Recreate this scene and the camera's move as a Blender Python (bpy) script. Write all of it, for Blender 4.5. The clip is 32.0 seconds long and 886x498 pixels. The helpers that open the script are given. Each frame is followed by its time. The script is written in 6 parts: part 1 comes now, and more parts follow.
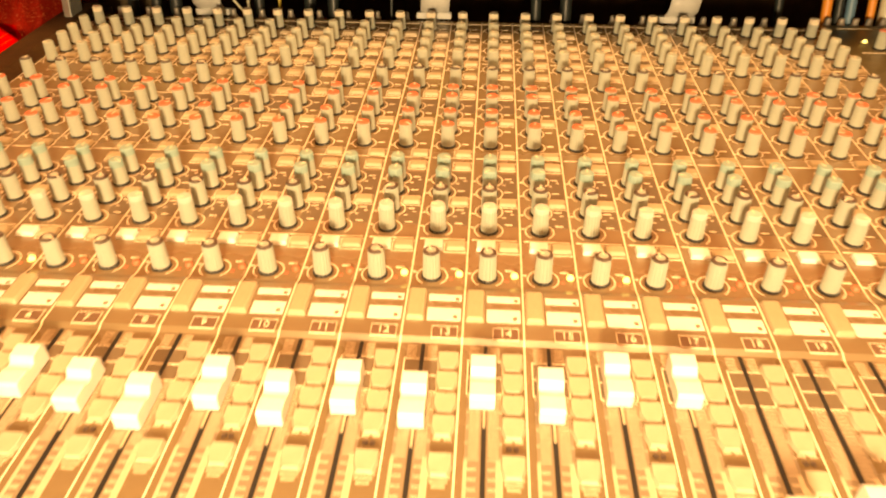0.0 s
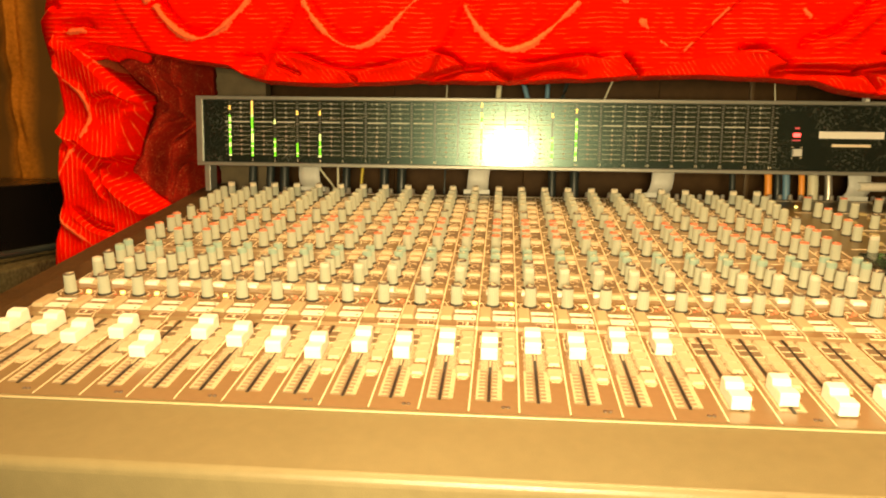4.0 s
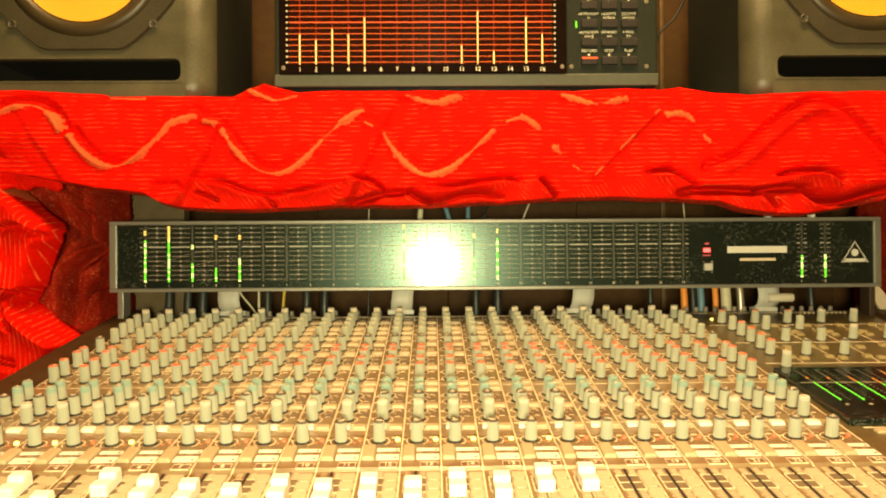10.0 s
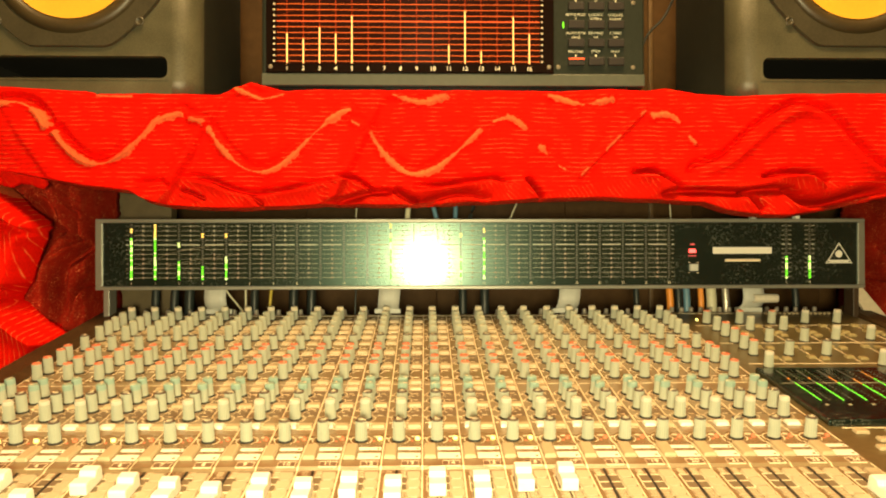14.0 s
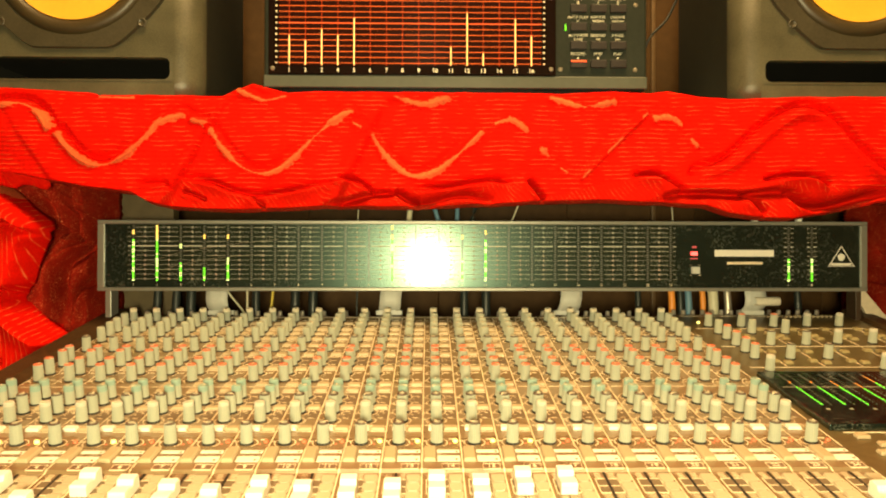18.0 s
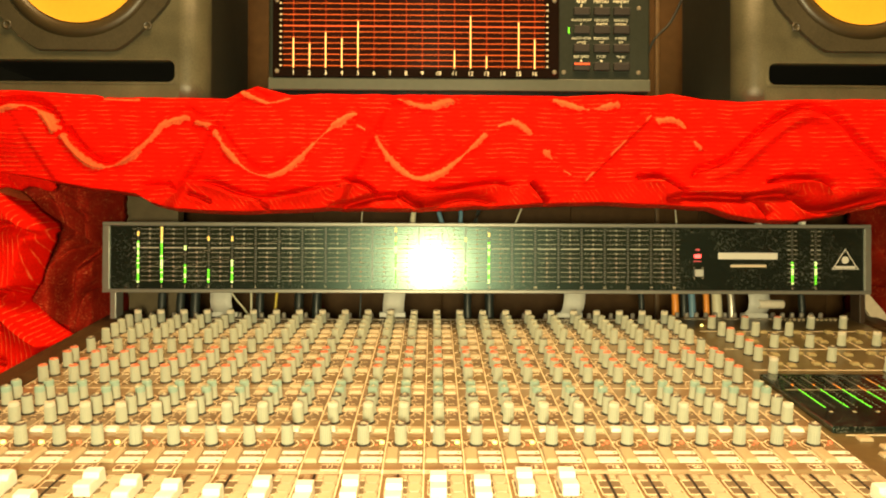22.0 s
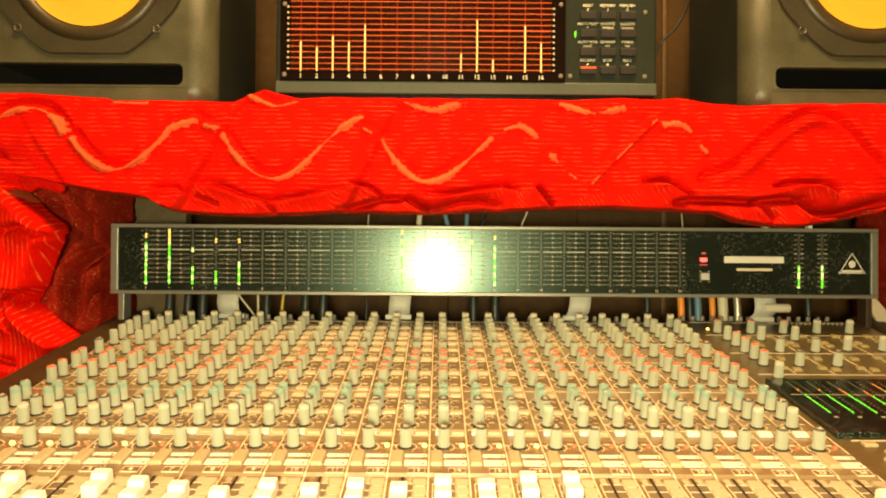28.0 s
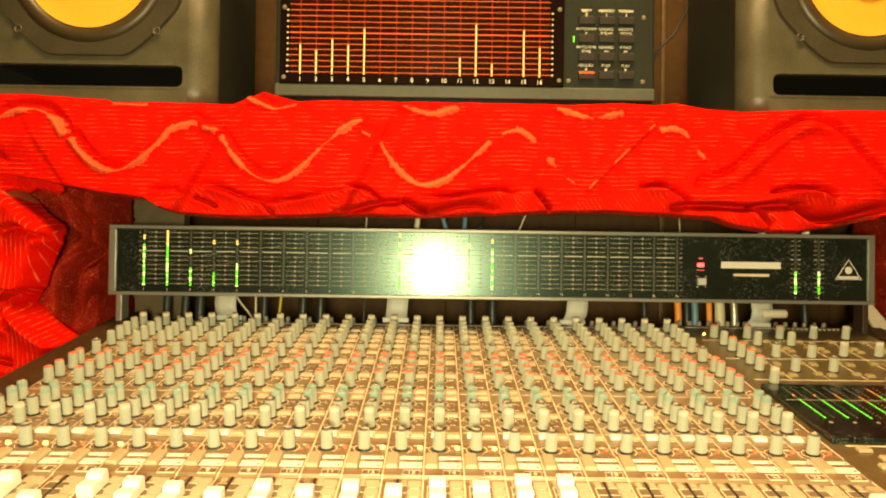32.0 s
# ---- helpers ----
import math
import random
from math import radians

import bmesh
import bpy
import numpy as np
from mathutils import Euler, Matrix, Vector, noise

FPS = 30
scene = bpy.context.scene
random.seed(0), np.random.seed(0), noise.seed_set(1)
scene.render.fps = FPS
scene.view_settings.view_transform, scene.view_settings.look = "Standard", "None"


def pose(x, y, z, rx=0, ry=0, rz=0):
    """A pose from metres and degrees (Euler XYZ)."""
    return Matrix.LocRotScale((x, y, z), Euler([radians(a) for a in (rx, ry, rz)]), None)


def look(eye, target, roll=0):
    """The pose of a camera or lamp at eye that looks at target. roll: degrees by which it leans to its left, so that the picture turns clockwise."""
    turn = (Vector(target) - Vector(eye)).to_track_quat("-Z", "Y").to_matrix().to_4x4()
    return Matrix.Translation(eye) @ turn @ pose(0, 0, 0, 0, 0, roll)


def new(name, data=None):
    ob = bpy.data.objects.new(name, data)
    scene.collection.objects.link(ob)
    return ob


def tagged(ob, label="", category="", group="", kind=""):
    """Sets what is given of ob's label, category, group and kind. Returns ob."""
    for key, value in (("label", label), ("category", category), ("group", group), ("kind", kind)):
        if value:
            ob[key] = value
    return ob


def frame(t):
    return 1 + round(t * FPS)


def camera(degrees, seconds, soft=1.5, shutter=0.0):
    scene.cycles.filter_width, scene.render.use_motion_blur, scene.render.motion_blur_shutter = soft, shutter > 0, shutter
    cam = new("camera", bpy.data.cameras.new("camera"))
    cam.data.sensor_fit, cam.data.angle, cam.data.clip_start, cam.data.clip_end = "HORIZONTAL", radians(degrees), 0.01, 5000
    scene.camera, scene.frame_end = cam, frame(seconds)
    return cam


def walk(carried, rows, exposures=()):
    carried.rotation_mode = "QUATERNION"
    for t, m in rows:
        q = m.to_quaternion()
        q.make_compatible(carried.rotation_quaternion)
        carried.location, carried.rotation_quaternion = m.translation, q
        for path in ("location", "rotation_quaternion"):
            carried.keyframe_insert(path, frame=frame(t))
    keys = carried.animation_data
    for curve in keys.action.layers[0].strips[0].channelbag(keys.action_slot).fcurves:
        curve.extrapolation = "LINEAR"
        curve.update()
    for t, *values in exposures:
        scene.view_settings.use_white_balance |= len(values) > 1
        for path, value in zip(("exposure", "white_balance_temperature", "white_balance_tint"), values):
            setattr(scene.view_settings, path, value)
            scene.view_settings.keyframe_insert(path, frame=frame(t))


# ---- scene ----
cam = camera(61.0, 32.0, soft=2.0, shutter=0.4)
EXPOSURES = [(0.0, 0.12, 8000, 38), (1.0, -0.20, 8500, 36), (2.0, -0.05, 7500, 22), (6.0, 0.05, 7000, 19), (8.5, 0.0, 6500, 10), (32.0, 0.0, 6500, 10)]
PATH = [
    (0, (0.405, -0.183, 1.076), (0.3, 1.606, 0.19), 0.5),
    (0.5, (0.399, -0.281, 1.066), (0.339, 1.555, 0.274), 3.0),
    (1, (0.408, -0.349, 1.057), (0.325, 1.529, 0.372), 1.4),
    (1.5, (0.395, -0.386, 1.031), (0.273, 1.542, 0.513), 3.2),
    (2, (0.396, -0.408, 1.036), (0.227, 1.543, 0.634), 2.3),
    (2.5, (0.389, -0.41, 1.029), (0.193, 1.552, 0.695), 2.4),
    (4.5, (0.379, -0.441, 1.004), (0.223, 1.537, 0.776), 0.3),
    (5, (0.367, -0.454, 1.013), (0.096, 1.519, 0.834), 1.6),
    (5.5, (0.362, -0.483, 1.015), (-0.013, 1.474, 0.859), 1.9),
    (6, (0.361, -0.468, 1.017), (-0.012, 1.487, 0.829), 2.4),
    (6.5, (0.368, -0.438, 1.017), (0.089, 1.527, 0.795), 1.4),
    (7, (0.372, -0.431, 1.022), (0.171, 1.544, 0.822), 0.9),
    (7.5, (0.377, -0.43, 1.021), (0.223, 1.554, 0.878), 0.5),
    (8, (0.376, -0.427, 1.021), (0.234, 1.558, 0.89), 0.6),
    (8.5, (0.381, -0.436, 1.03), (0.342, 1.564, 1.057), 0.3),
    (9, (0.388, -0.421, 1.028), (0.436, 1.578, 1.024), -0.2),
    (9.5, (0.389, -0.42, 1.028), (0.43, 1.579, 1.047), -0.4),
    (10, (0.391, -0.424, 1.029), (0.419, 1.576, 1.041), -0.4),
    (10.5, (0.393, -0.422, 1.029), (0.426, 1.578, 1.027), -0.3),
    (11, (0.396, -0.422, 1.03), (0.435, 1.577, 1.022), -0.3),
    (11.5, (0.394, -0.422, 1.03), (0.434, 1.577, 1.029), -0.3),
    (12, (0.394, -0.422, 1.031), (0.436, 1.577, 1.03), -0.0),
    (12.5, (0.394, -0.423, 1.031), (0.438, 1.577, 1.029), 0.0),
    (13, (0.396, -0.422, 1.03), (0.449, 1.578, 1.017), 0.1),
    (13.5, (0.397, -0.421, 1.033), (0.453, 1.578, 1.023), -0.2),
    (14, (0.399, -0.426, 1.03), (0.446, 1.574, 1.038), -0.1),
    (14.5, (0.4, -0.425, 1.032), (0.449, 1.575, 1.037), -0.1),
    (16.5, (0.399, -0.425, 1.033), (0.434, 1.574, 1.047), -0.1),
    (17, (0.399, -0.426, 1.032), (0.432, 1.574, 1.045), -0.1),
    (17.5, (0.398, -0.427, 1.031), (0.431, 1.573, 1.043), 0.0),
    (18, (0.401, -0.426, 1.032), (0.44, 1.574, 1.041), 0.1),
    (18.5, (0.401, -0.424, 1.031), (0.448, 1.575, 1.034), 0.4),
    (19, (0.401, -0.426, 1.031), (0.437, 1.574, 1.034), 0.4),
    (19.5, (0.401, -0.426, 1.031), (0.434, 1.573, 1.033), 0.3),
    (20, (0.402, -0.426, 1.032), (0.438, 1.574, 1.033), 0.2),
    (20.5, (0.403, -0.426, 1.031), (0.436, 1.574, 1.033), 0.1),
    (21, (0.403, -0.427, 1.03), (0.432, 1.573, 1.044), 0.0),
    (21.5, (0.404, -0.428, 1.033), (0.433, 1.571, 1.053), 0.1),
    (22, (0.403, -0.428, 1.031), (0.429, 1.572, 1.048), 0.2),
    (22.5, (0.403, -0.429, 1.033), (0.427, 1.571, 1.047), 0.2),
    (23, (0.402, -0.43, 1.033), (0.422, 1.57, 1.049), 0.3),
    (23.5, (0.403, -0.43, 1.032), (0.422, 1.57, 1.045), 0.3),
    (24, (0.404, -0.43, 1.033), (0.422, 1.57, 1.042), 0.3),
    (24.5, (0.402, -0.429, 1.031), (0.421, 1.571, 1.039), 0.4),
    (25, (0.404, -0.429, 1.03), (0.421, 1.571, 1.044), 0.4),
    (25.5, (0.403, -0.429, 1.03), (0.419, 1.571, 1.043), 0.4),
    (27.5, (0.404, -0.43, 1.032), (0.413, 1.57, 1.053), 0.4),
    (28, (0.404, -0.431, 1.034), (0.412, 1.569, 1.052), 0.4),
    (28.5, (0.405, -0.431, 1.031), (0.413, 1.568, 1.054), 0.6),
    (29, (0.404, -0.432, 1.032), (0.417, 1.568, 1.056), 1.0),
    (29.5, (0.404, -0.432, 1.032), (0.415, 1.568, 1.057), 1.0),
    (30, (0.404, -0.432, 1.031), (0.412, 1.568, 1.062), 1.2),
    (30.5, (0.404, -0.432, 1.031), (0.412, 1.568, 1.06), 1.1),
    (31, (0.406, -0.432, 1.03), (0.415, 1.568, 1.063), 0.9),
    (31.5, (0.406, -0.431, 1.03), (0.413, 1.569, 1.061), 0.9),
    (32, (0.406, -0.433, 1.033), (0.416, 1.567, 1.062), 0.8),
]
walk(cam, [(t, look(eye, target, roll)) for t, eye, target, roll in PATH], EXPOSURES)

# ---- world, light, exposure ----
world = bpy.data.worlds.new("room_dark")
scene.world = world
world.use_nodes = True
world.node_tree.nodes["Background"].inputs[0].default_value = (0.01, 0.008, 0.006, 1)
world.node_tree.nodes["Background"].inputs[1].default_value = 0.2

# a large warm fill lamp, added unseen over the desk to soften the torch
lamp_data = bpy.data.lights.new("overhead_fill", "AREA")
lamp_data.shape, lamp_data.size, lamp_data.size_y = "RECTANGLE", 0.9, 0.5
lamp_data.energy, lamp_data.color = 40.0, (1.0, 0.64, 0.25)
lamp = new("overhead_fill", lamp_data)
lamp.location = (0.50, -0.20, 2.32)

# the camera's own torch
torch_data = bpy.data.lights.new("torch", "SPOT")
torch_data.spot_size, torch_data.spot_blend = math.radians(125), 1.0
torch_data.energy, torch_data.color, torch_data.shadow_soft_size = 52.0, (1.0, 0.86, 0.45), 0.05
torch = new("torch", torch_data)
torch.matrix_world = look((0.393, -0.56, 1.004), (0.46, 0.48, 0.97))


# ---- materials ----
def mat(name, col, rough=0.5, metal=0.0, var=0.12, scale=60.0, bump=0.0, bump_scale=None, sheen=0.0, spec=0.5, coat=0.0,
        ramp2=None, rnd=0.0):
    """A principled material with two scales of colour variation and fine relief."""
    m = bpy.data.materials.new(name)
    m.use_nodes = True
    nt, n = m.node_tree, m.node_tree.nodes
    b = n["Principled BSDF"]
    b.inputs["Roughness"].default_value, b.inputs["Metallic"].default_value = rough, metal
    b.inputs["Specular IOR Level"].default_value, b.inputs["Coat Weight"].default_value = spec, coat
    if sheen:
        b.inputs["Sheen Weight"].default_value, b.inputs["Sheen Roughness"].default_value = sheen, 0.4
        b.inputs["Sheen Tint"].default_value = (*[min(1, c + 0.3) for c in col], 1)
    tc = n.new("ShaderNodeTexCoord")
    big, fine = n.new("ShaderNodeTexNoise"), n.new("ShaderNodeTexNoise")
    big.inputs["Scale"].default_value, fine.inputs["Scale"].default_value = scale * 0.15, scale * 4
    big.inputs["Detail"].default_value, fine.inputs["Detail"].default_value = 5, 3
    for t in (big, fine):
        nt.links.new(tc.outputs["Object"], t.inputs["Vector"])
    add = n.new("ShaderNodeMath")
    add.operation = "ADD"
    nt.links.new(big.outputs[0], add.inputs[0])
    nt.links.new(fine.outputs[0], add.inputs[1])
    top = add
    if rnd:
        info, ma = n.new("ShaderNodeObjectInfo"), n.new("ShaderNodeMath")
        ma.operation, ma.inputs[1].default_value = "MULTIPLY_ADD", rnd
        nt.links.new(info.outputs["Random"], ma.inputs[0])
        nt.links.new(add.outputs[0], ma.inputs[2])
        top = ma
    ramp = n.new("ShaderNodeMapRange")
    ramp.inputs["From Min"].default_value, ramp.inputs["From Max"].default_value = 0.6, 1.4 + rnd
    nt.links.new(top.outputs[0], ramp.inputs["Value"])
    mix = n.new("ShaderNodeMix")
    mix.data_type = "RGBA"
    lo = [c * (1 - var) for c in col]
    hi = ramp2 or [min(1, c * (1 + var)) for c in col]
    mix.inputs["A"].default_value, mix.inputs["B"].default_value = (*lo, 1), (*hi, 1)
    nt.links.new(ramp.outputs[0], mix.inputs["Factor"])
    nt.links.new(mix.outputs["Result"], b.inputs["Base Color"])
    rr = n.new("ShaderNodeMapRange")
    rr.inputs["From Min"].default_value, rr.inputs["From Max"].default_value = 0.3, 0.7
    rr.inputs["To Min"].default_value, rr.inputs["To Max"].default_value = rough * 0.85, min(1, rough * 1.15)
    nt.links.new(big.outputs[0], rr.inputs["Value"])
    nt.links.new(rr.outputs[0], b.inputs["Roughness"])
    if bump:
        bt, bp = n.new("ShaderNodeTexNoise"), n.new("ShaderNodeBump")
        bt.inputs["Scale"].default_value, bt.inputs["Detail"].default_value = bump_scale or scale * 8, 4
        bp.inputs["Strength"].default_value, bp.inputs["Distance"].default_value = bump, 0.0006
        nt.links.new(tc.outputs["Object"], bt.inputs["Vector"])
        nt.links.new(bt.outputs[0], bp.inputs["Height"])
        nt.links.new(bp.outputs[0], b.inputs["Normal"])
    return m


def glow(name, col, strength):
    m = bpy.data.materials.new(name)
    m.use_nodes = True
    b = m.node_tree.nodes["Principled BSDF"]
    b.inputs["Base Color"].default_value = (*[c * 0.4 for c in col], 1)
    b.inputs["Specular IOR Level"].default_value, b.inputs["Roughness"].default_value = 0.0, 1.0
    b.inputs["Emission Color"].default_value, b.inputs["Emission Strength"].default_value = (*col, 1), strength
    return m


PANEL = mat("panel_grey_paint", (0.215, 0.150, 0.079), 0.27, var=0.10, scale=40, bump=0.05, rnd=0.2, spec=0.75)
PANEL_DARK = mat("panel_dark_print", (0.150, 0.107, 0.063), 0.5, var=0.1, scale=40)
PRINT = mat("cream_print", (0.80, 0.67, 0.47), 0.6, var=0.12, scale=90)
PRINT_MID = mat("worn_cream_print", (0.52, 0.42, 0.28), 0.6, var=0.2, scale=90)
PRINT_DIM = mat("pale_print", (0.36, 0.275, 0.18), 0.6, var=0.12, scale=90)
SCALE_GREY = mat("grey_scale_print", (0.46, 0.41, 0.30), 0.6, var=0.15, scale=90)
KNOB = mat("knob_grey_plastic", (0.39, 0.41, 0.325), 0.45, var=0.08, scale=120, rnd=0.35, bump=0.06)
CAP_WHITE = mat("knob_cream_cap", (0.54, 0.52, 0.44), 0.4, var=0.06, scale=120)
CAP_RED = mat("knob_red_cap", (0.62, 0.17, 0.085), 0.4, var=0.08, scale=120, rnd=0.3)
CAP_TEAL = mat("knob_teal_cap", (0.28, 0.395, 0.335), 0.4, var=0.08, scale=120, rnd=0.3)
CAP_DARK = mat("knob_dark_cap", (0.09, 0.06, 0.042), 0.45, var=0.1, scale=120)
CAP_CREAM = mat("knob_pale_cream_cap", (0.78, 0.70, 0.52), 0.4, var=0.06, scale=120)
BEIGE = mat("button_beige_plastic", (0.44, 0.345, 0.215), 0.45, var=0.08, scale=110, rnd=0.3)
FADER = mat("fader_white_plastic", (0.82, 0.80, 0.72), 0.38, var=0.05, scale=110)
LABEL = mat("label_white", (0.80, 0.77, 0.68), 0.6, var=0.05, scale=80)
BLACK = mat("slot_black", (0.012, 0.011, 0.01), 0.6, var=0.2, scale=60)
ARM = mat("armrest_grey_vinyl", (0.172, 0.138, 0.072), 0.34, var=0.10, scale=30, bump=0.25, bump_scale=900)
WOOD_RAIL = mat("side_rail_wood", (0.052, 0.027, 0.009), 0.6, var=0.45, scale=45, bump=0.4, bump_scale=500, spec=0.25)
RAIL = mat("side_rail_dark", (0.048, 0.028, 0.014), 0.55, var=0.25, scale=30, bump=0.3, bump_scale=500)
ALU = mat("grey_frame_metal", (0.25, 0.245, 0.21), 0.4, metal=0.35, var=0.1, scale=40, bump=0.05)
GLOSS = mat("black_acrylic", (0.005, 0.009, 0.0075), 0.25, var=0.3, scale=25, spec=0.60, coat=0.6)
GLOSS.node_tree.nodes["Principled BSDF"].inputs["Coat Roughness"].default_value = 0.09
GLOSS.node_tree.nodes["Principled BSDF"].inputs["Specular Tint"].default_value = (0.62, 1.0, 0.85, 1)


def dusted(m, colour, cover):
    """Adds fine pale dust, thicker in cloudy smears, to a glossy front."""
    nt, n = m.node_tree, m.node_tree.nodes
    tc, speck, smear = n.new("ShaderNodeTexCoord"), n.new("ShaderNodeTexNoise"), n.new("ShaderNodeTexNoise")
    cut, cloud, mul, mix = n.new("ShaderNodeMapRange"), n.new("ShaderNodeMapRange"), n.new("ShaderNodeMath"), n.new("ShaderNodeMix")
    speck.inputs["Scale"].default_value, smear.inputs["Scale"].default_value = 420, 16
    cut.inputs["From Min"].default_value, cut.inputs["From Max"].default_value = 0.54, 0.72
    cloud.inputs["From Min"].default_value, cloud.inputs["From Max"].default_value = 0.40, 0.66
    cloud.inputs["To Max"].default_value = cover
    mul.operation, mix.data_type = "MULTIPLY", "RGBA"
    for t in (speck, smear):
        t.inputs["Detail"].default_value = 4
        nt.links.new(tc.outputs["Object"], t.inputs["Vector"])
    nt.links.new(speck.outputs[0], cut.inputs["Value"])
    nt.links.new(smear.outputs[0], cloud.inputs["Value"])
    nt.links.new(cut.outputs[0], mul.inputs[0])
    nt.links.new(cloud.outputs[0], mul.inputs[1])
    b = n["Principled BSDF"]
    old = b.inputs["Base Color"].links[0].from_socket
    nt.links.new(mul.outputs[0], mix.inputs["Factor"])
    nt.links.new(old, mix.inputs["A"])
    mix.inputs["B"].default_value = (*colour, 1)
    nt.links.new(mix.outputs["Result"], b.inputs["Base Color"])


dusted(GLOSS, (0.20, 0.21, 0.17), 0.8)
DISPLAY = mat("display_black_glass", (0.008, 0.004, 0.003), 0.12, var=0.3, scale=25, spec=0.4)
RIBBON = mat("ribbon_cable_grey", (0.55, 0.55, 0.50), 0.5, var=0.08, scale=90)
CABLE = mat("cable_black_rubber", (0.020, 0.027, 0.025), 0.45, var=0.2, scale=80)
STEEL = mat("nickel_steel", (0.62, 0.57, 0.48), 0.4, metal=0.7, var=0.08, scale=90)
WIRE_RED = mat("orange_insulation", (0.85, 0.30, 0.04), 0.45, var=0.1, scale=80)
WIRE_BLUE = mat("blue_insulation", (0.12, 0.24, 0.34), 0.45, var=0.1, scale=80)
WIRE_CREAM = mat("cream_insulation", (0.64, 0.60, 0.42), 0.45, var=0.1, scale=80)
WIRE_YEL = mat("yellow_insulation", (0.6, 0.45, 0.05), 0.45, var=0.1, scale=80)
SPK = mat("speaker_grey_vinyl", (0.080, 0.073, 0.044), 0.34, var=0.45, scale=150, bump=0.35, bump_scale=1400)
# much darker than the front; used on the cabinet's sides and back
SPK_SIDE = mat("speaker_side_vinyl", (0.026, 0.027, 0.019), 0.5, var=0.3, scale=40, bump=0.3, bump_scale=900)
SPK_DARK = mat("speaker_black_vinyl", (0.018, 0.018, 0.016), 0.5, var=0.2, scale=40, bump=0.3, bump_scale=900)
BEZEL = mat("woofer_ring_grey", (0.046, 0.039, 0.023), 0.4, var=0.35, scale=90, bump=0.1)
CONE = mat("woofer_cone_yellow", (0.86, 0.41, 0.03), 0.5, var=0.05, scale=50, bump=0.12, bump_scale=500)
RUBBER = mat("woofer_surround_rubber", (0.050, 0.035, 0.015), 0.4, var=0.15, scale=60)
DECK = mat("deck_grey_paint", (0.020, 0.024, 0.018), 0.4, var=0.2, scale=60, bump=0.1, spec=0.2)
DECK_PRINT = mat("deck_white_print", (0.95, 0.88, 0.68), 0.6, var=0.05, scale=80)
DECK_RAIL = mat("deck_rail_grey_green", (0.070, 0.078, 0.060), 0.4, var=0.12, scale=40, bump=0.1)
DECK_SCREW = mat("deck_screw_steel", (0.22, 0.19, 0.14), 0.45, metal=0.5, var=0.1, scale=90)
DECK_DARK = mat("deck_button_dark", (0.011, 0.007, 0.006), 0.5, var=0.15, scale=60)
CARPET = mat("grey_carpet", (0.062, 0.054, 0.027), 0.95, spec=0.05, var=0.95, scale=45, bump=1.0, bump_scale=700)
RACK = mat("rack_black_paint", (0.006, 0.005, 0.005), 0.28, var=0.2, scale=40, bump=0.1, spec=0.4)
PINK = mat("pink_red_print", (0.78, 0.12, 0.15), 0.5, var=0.05, scale=60)
MAGENTA = mat("magenta_print", (0.36, 0.05, 0.12), 0.4, var=0.2, scale=60)
DESK = mat("desk_dark_wood", (0.06, 0.035, 0.02), 0.5, var=0.3, scale=12, bump=0.2)
WALL = mat("dark_wall_paint", (0.085, 0.034, 0.027), 0.7, var=0.2, scale=6, bump=0.15, spec=0.2)
FLOOR = mat("dark_carpet_floor", (0.05, 0.04, 0.035), 0.95, var=0.3, scale=60, bump=0.8)
BOUNCE_WALL = mat("bounce_wall_paint", (0.52, 0.44, 0.33), 0.8, var=0.1, scale=6, bump=0.1, spec=0.2)
CEIL = mat("ceiling_paint", (0.58, 0.52, 0.43), 0.8, var=0.1, scale=6, bump=0.1)
LED_GREEN, LED_AMBER, LED_RED = glow("led_green", (0.22, 1.0, 0.03), 1.7), glow("led_amber", (1.0, 0.62, 0.12), 2.6), glow("led_red", (1.0, 0.07, 0.05), 5.0)
LED_PALE = glow("led_pale_green", (0.85, 1.0, 0.30), 2.6)
LED_ORANGE = glow("led_orange", (1.0, 0.30, 0.03), 1.2)
LED_YELLOW = glow("led_yellow", (1.0, 0.86, 0.20), 3.0)
VFD_LINE, VFD_BRIGHT, VFD_BAR = glow("display_orange_line", (1.0, 0.17, 0.025), 0.95), glow("display_orange_bright", (1.0, 0.13, 0.025), 1.5), glow("display_bar", (1.0, 0.52, 0.13), 2.4)
FIELD = glow("display_field_glow", (1.0, 0.06, 0.012), 0.022)
FIELD.node_tree.nodes["Principled BSDF"].inputs["Base Color"].default_value = (0.010, 0.004, 0.003, 1)
# fine upright brushing, which draws a reflected lamp out into an upright streak
brushed, across = FIELD.node_tree.nodes["Principled BSDF"], FIELD.node_tree.nodes.new("ShaderNodeCombineXYZ")
across.inputs[2].default_value = 1.0
brushed.inputs["Specular IOR Level"].default_value, brushed.inputs["Roughness"].default_value = 0.3, 0.12
brushed.inputs["Anisotropic"].default_value = 0.97
FIELD.node_tree.links.new(across.outputs[0], brushed.inputs["Tangent"])
LED_OFF = mat("led_unlit", (0.10, 0.09, 0.068), 0.35, var=0.1, scale=200)


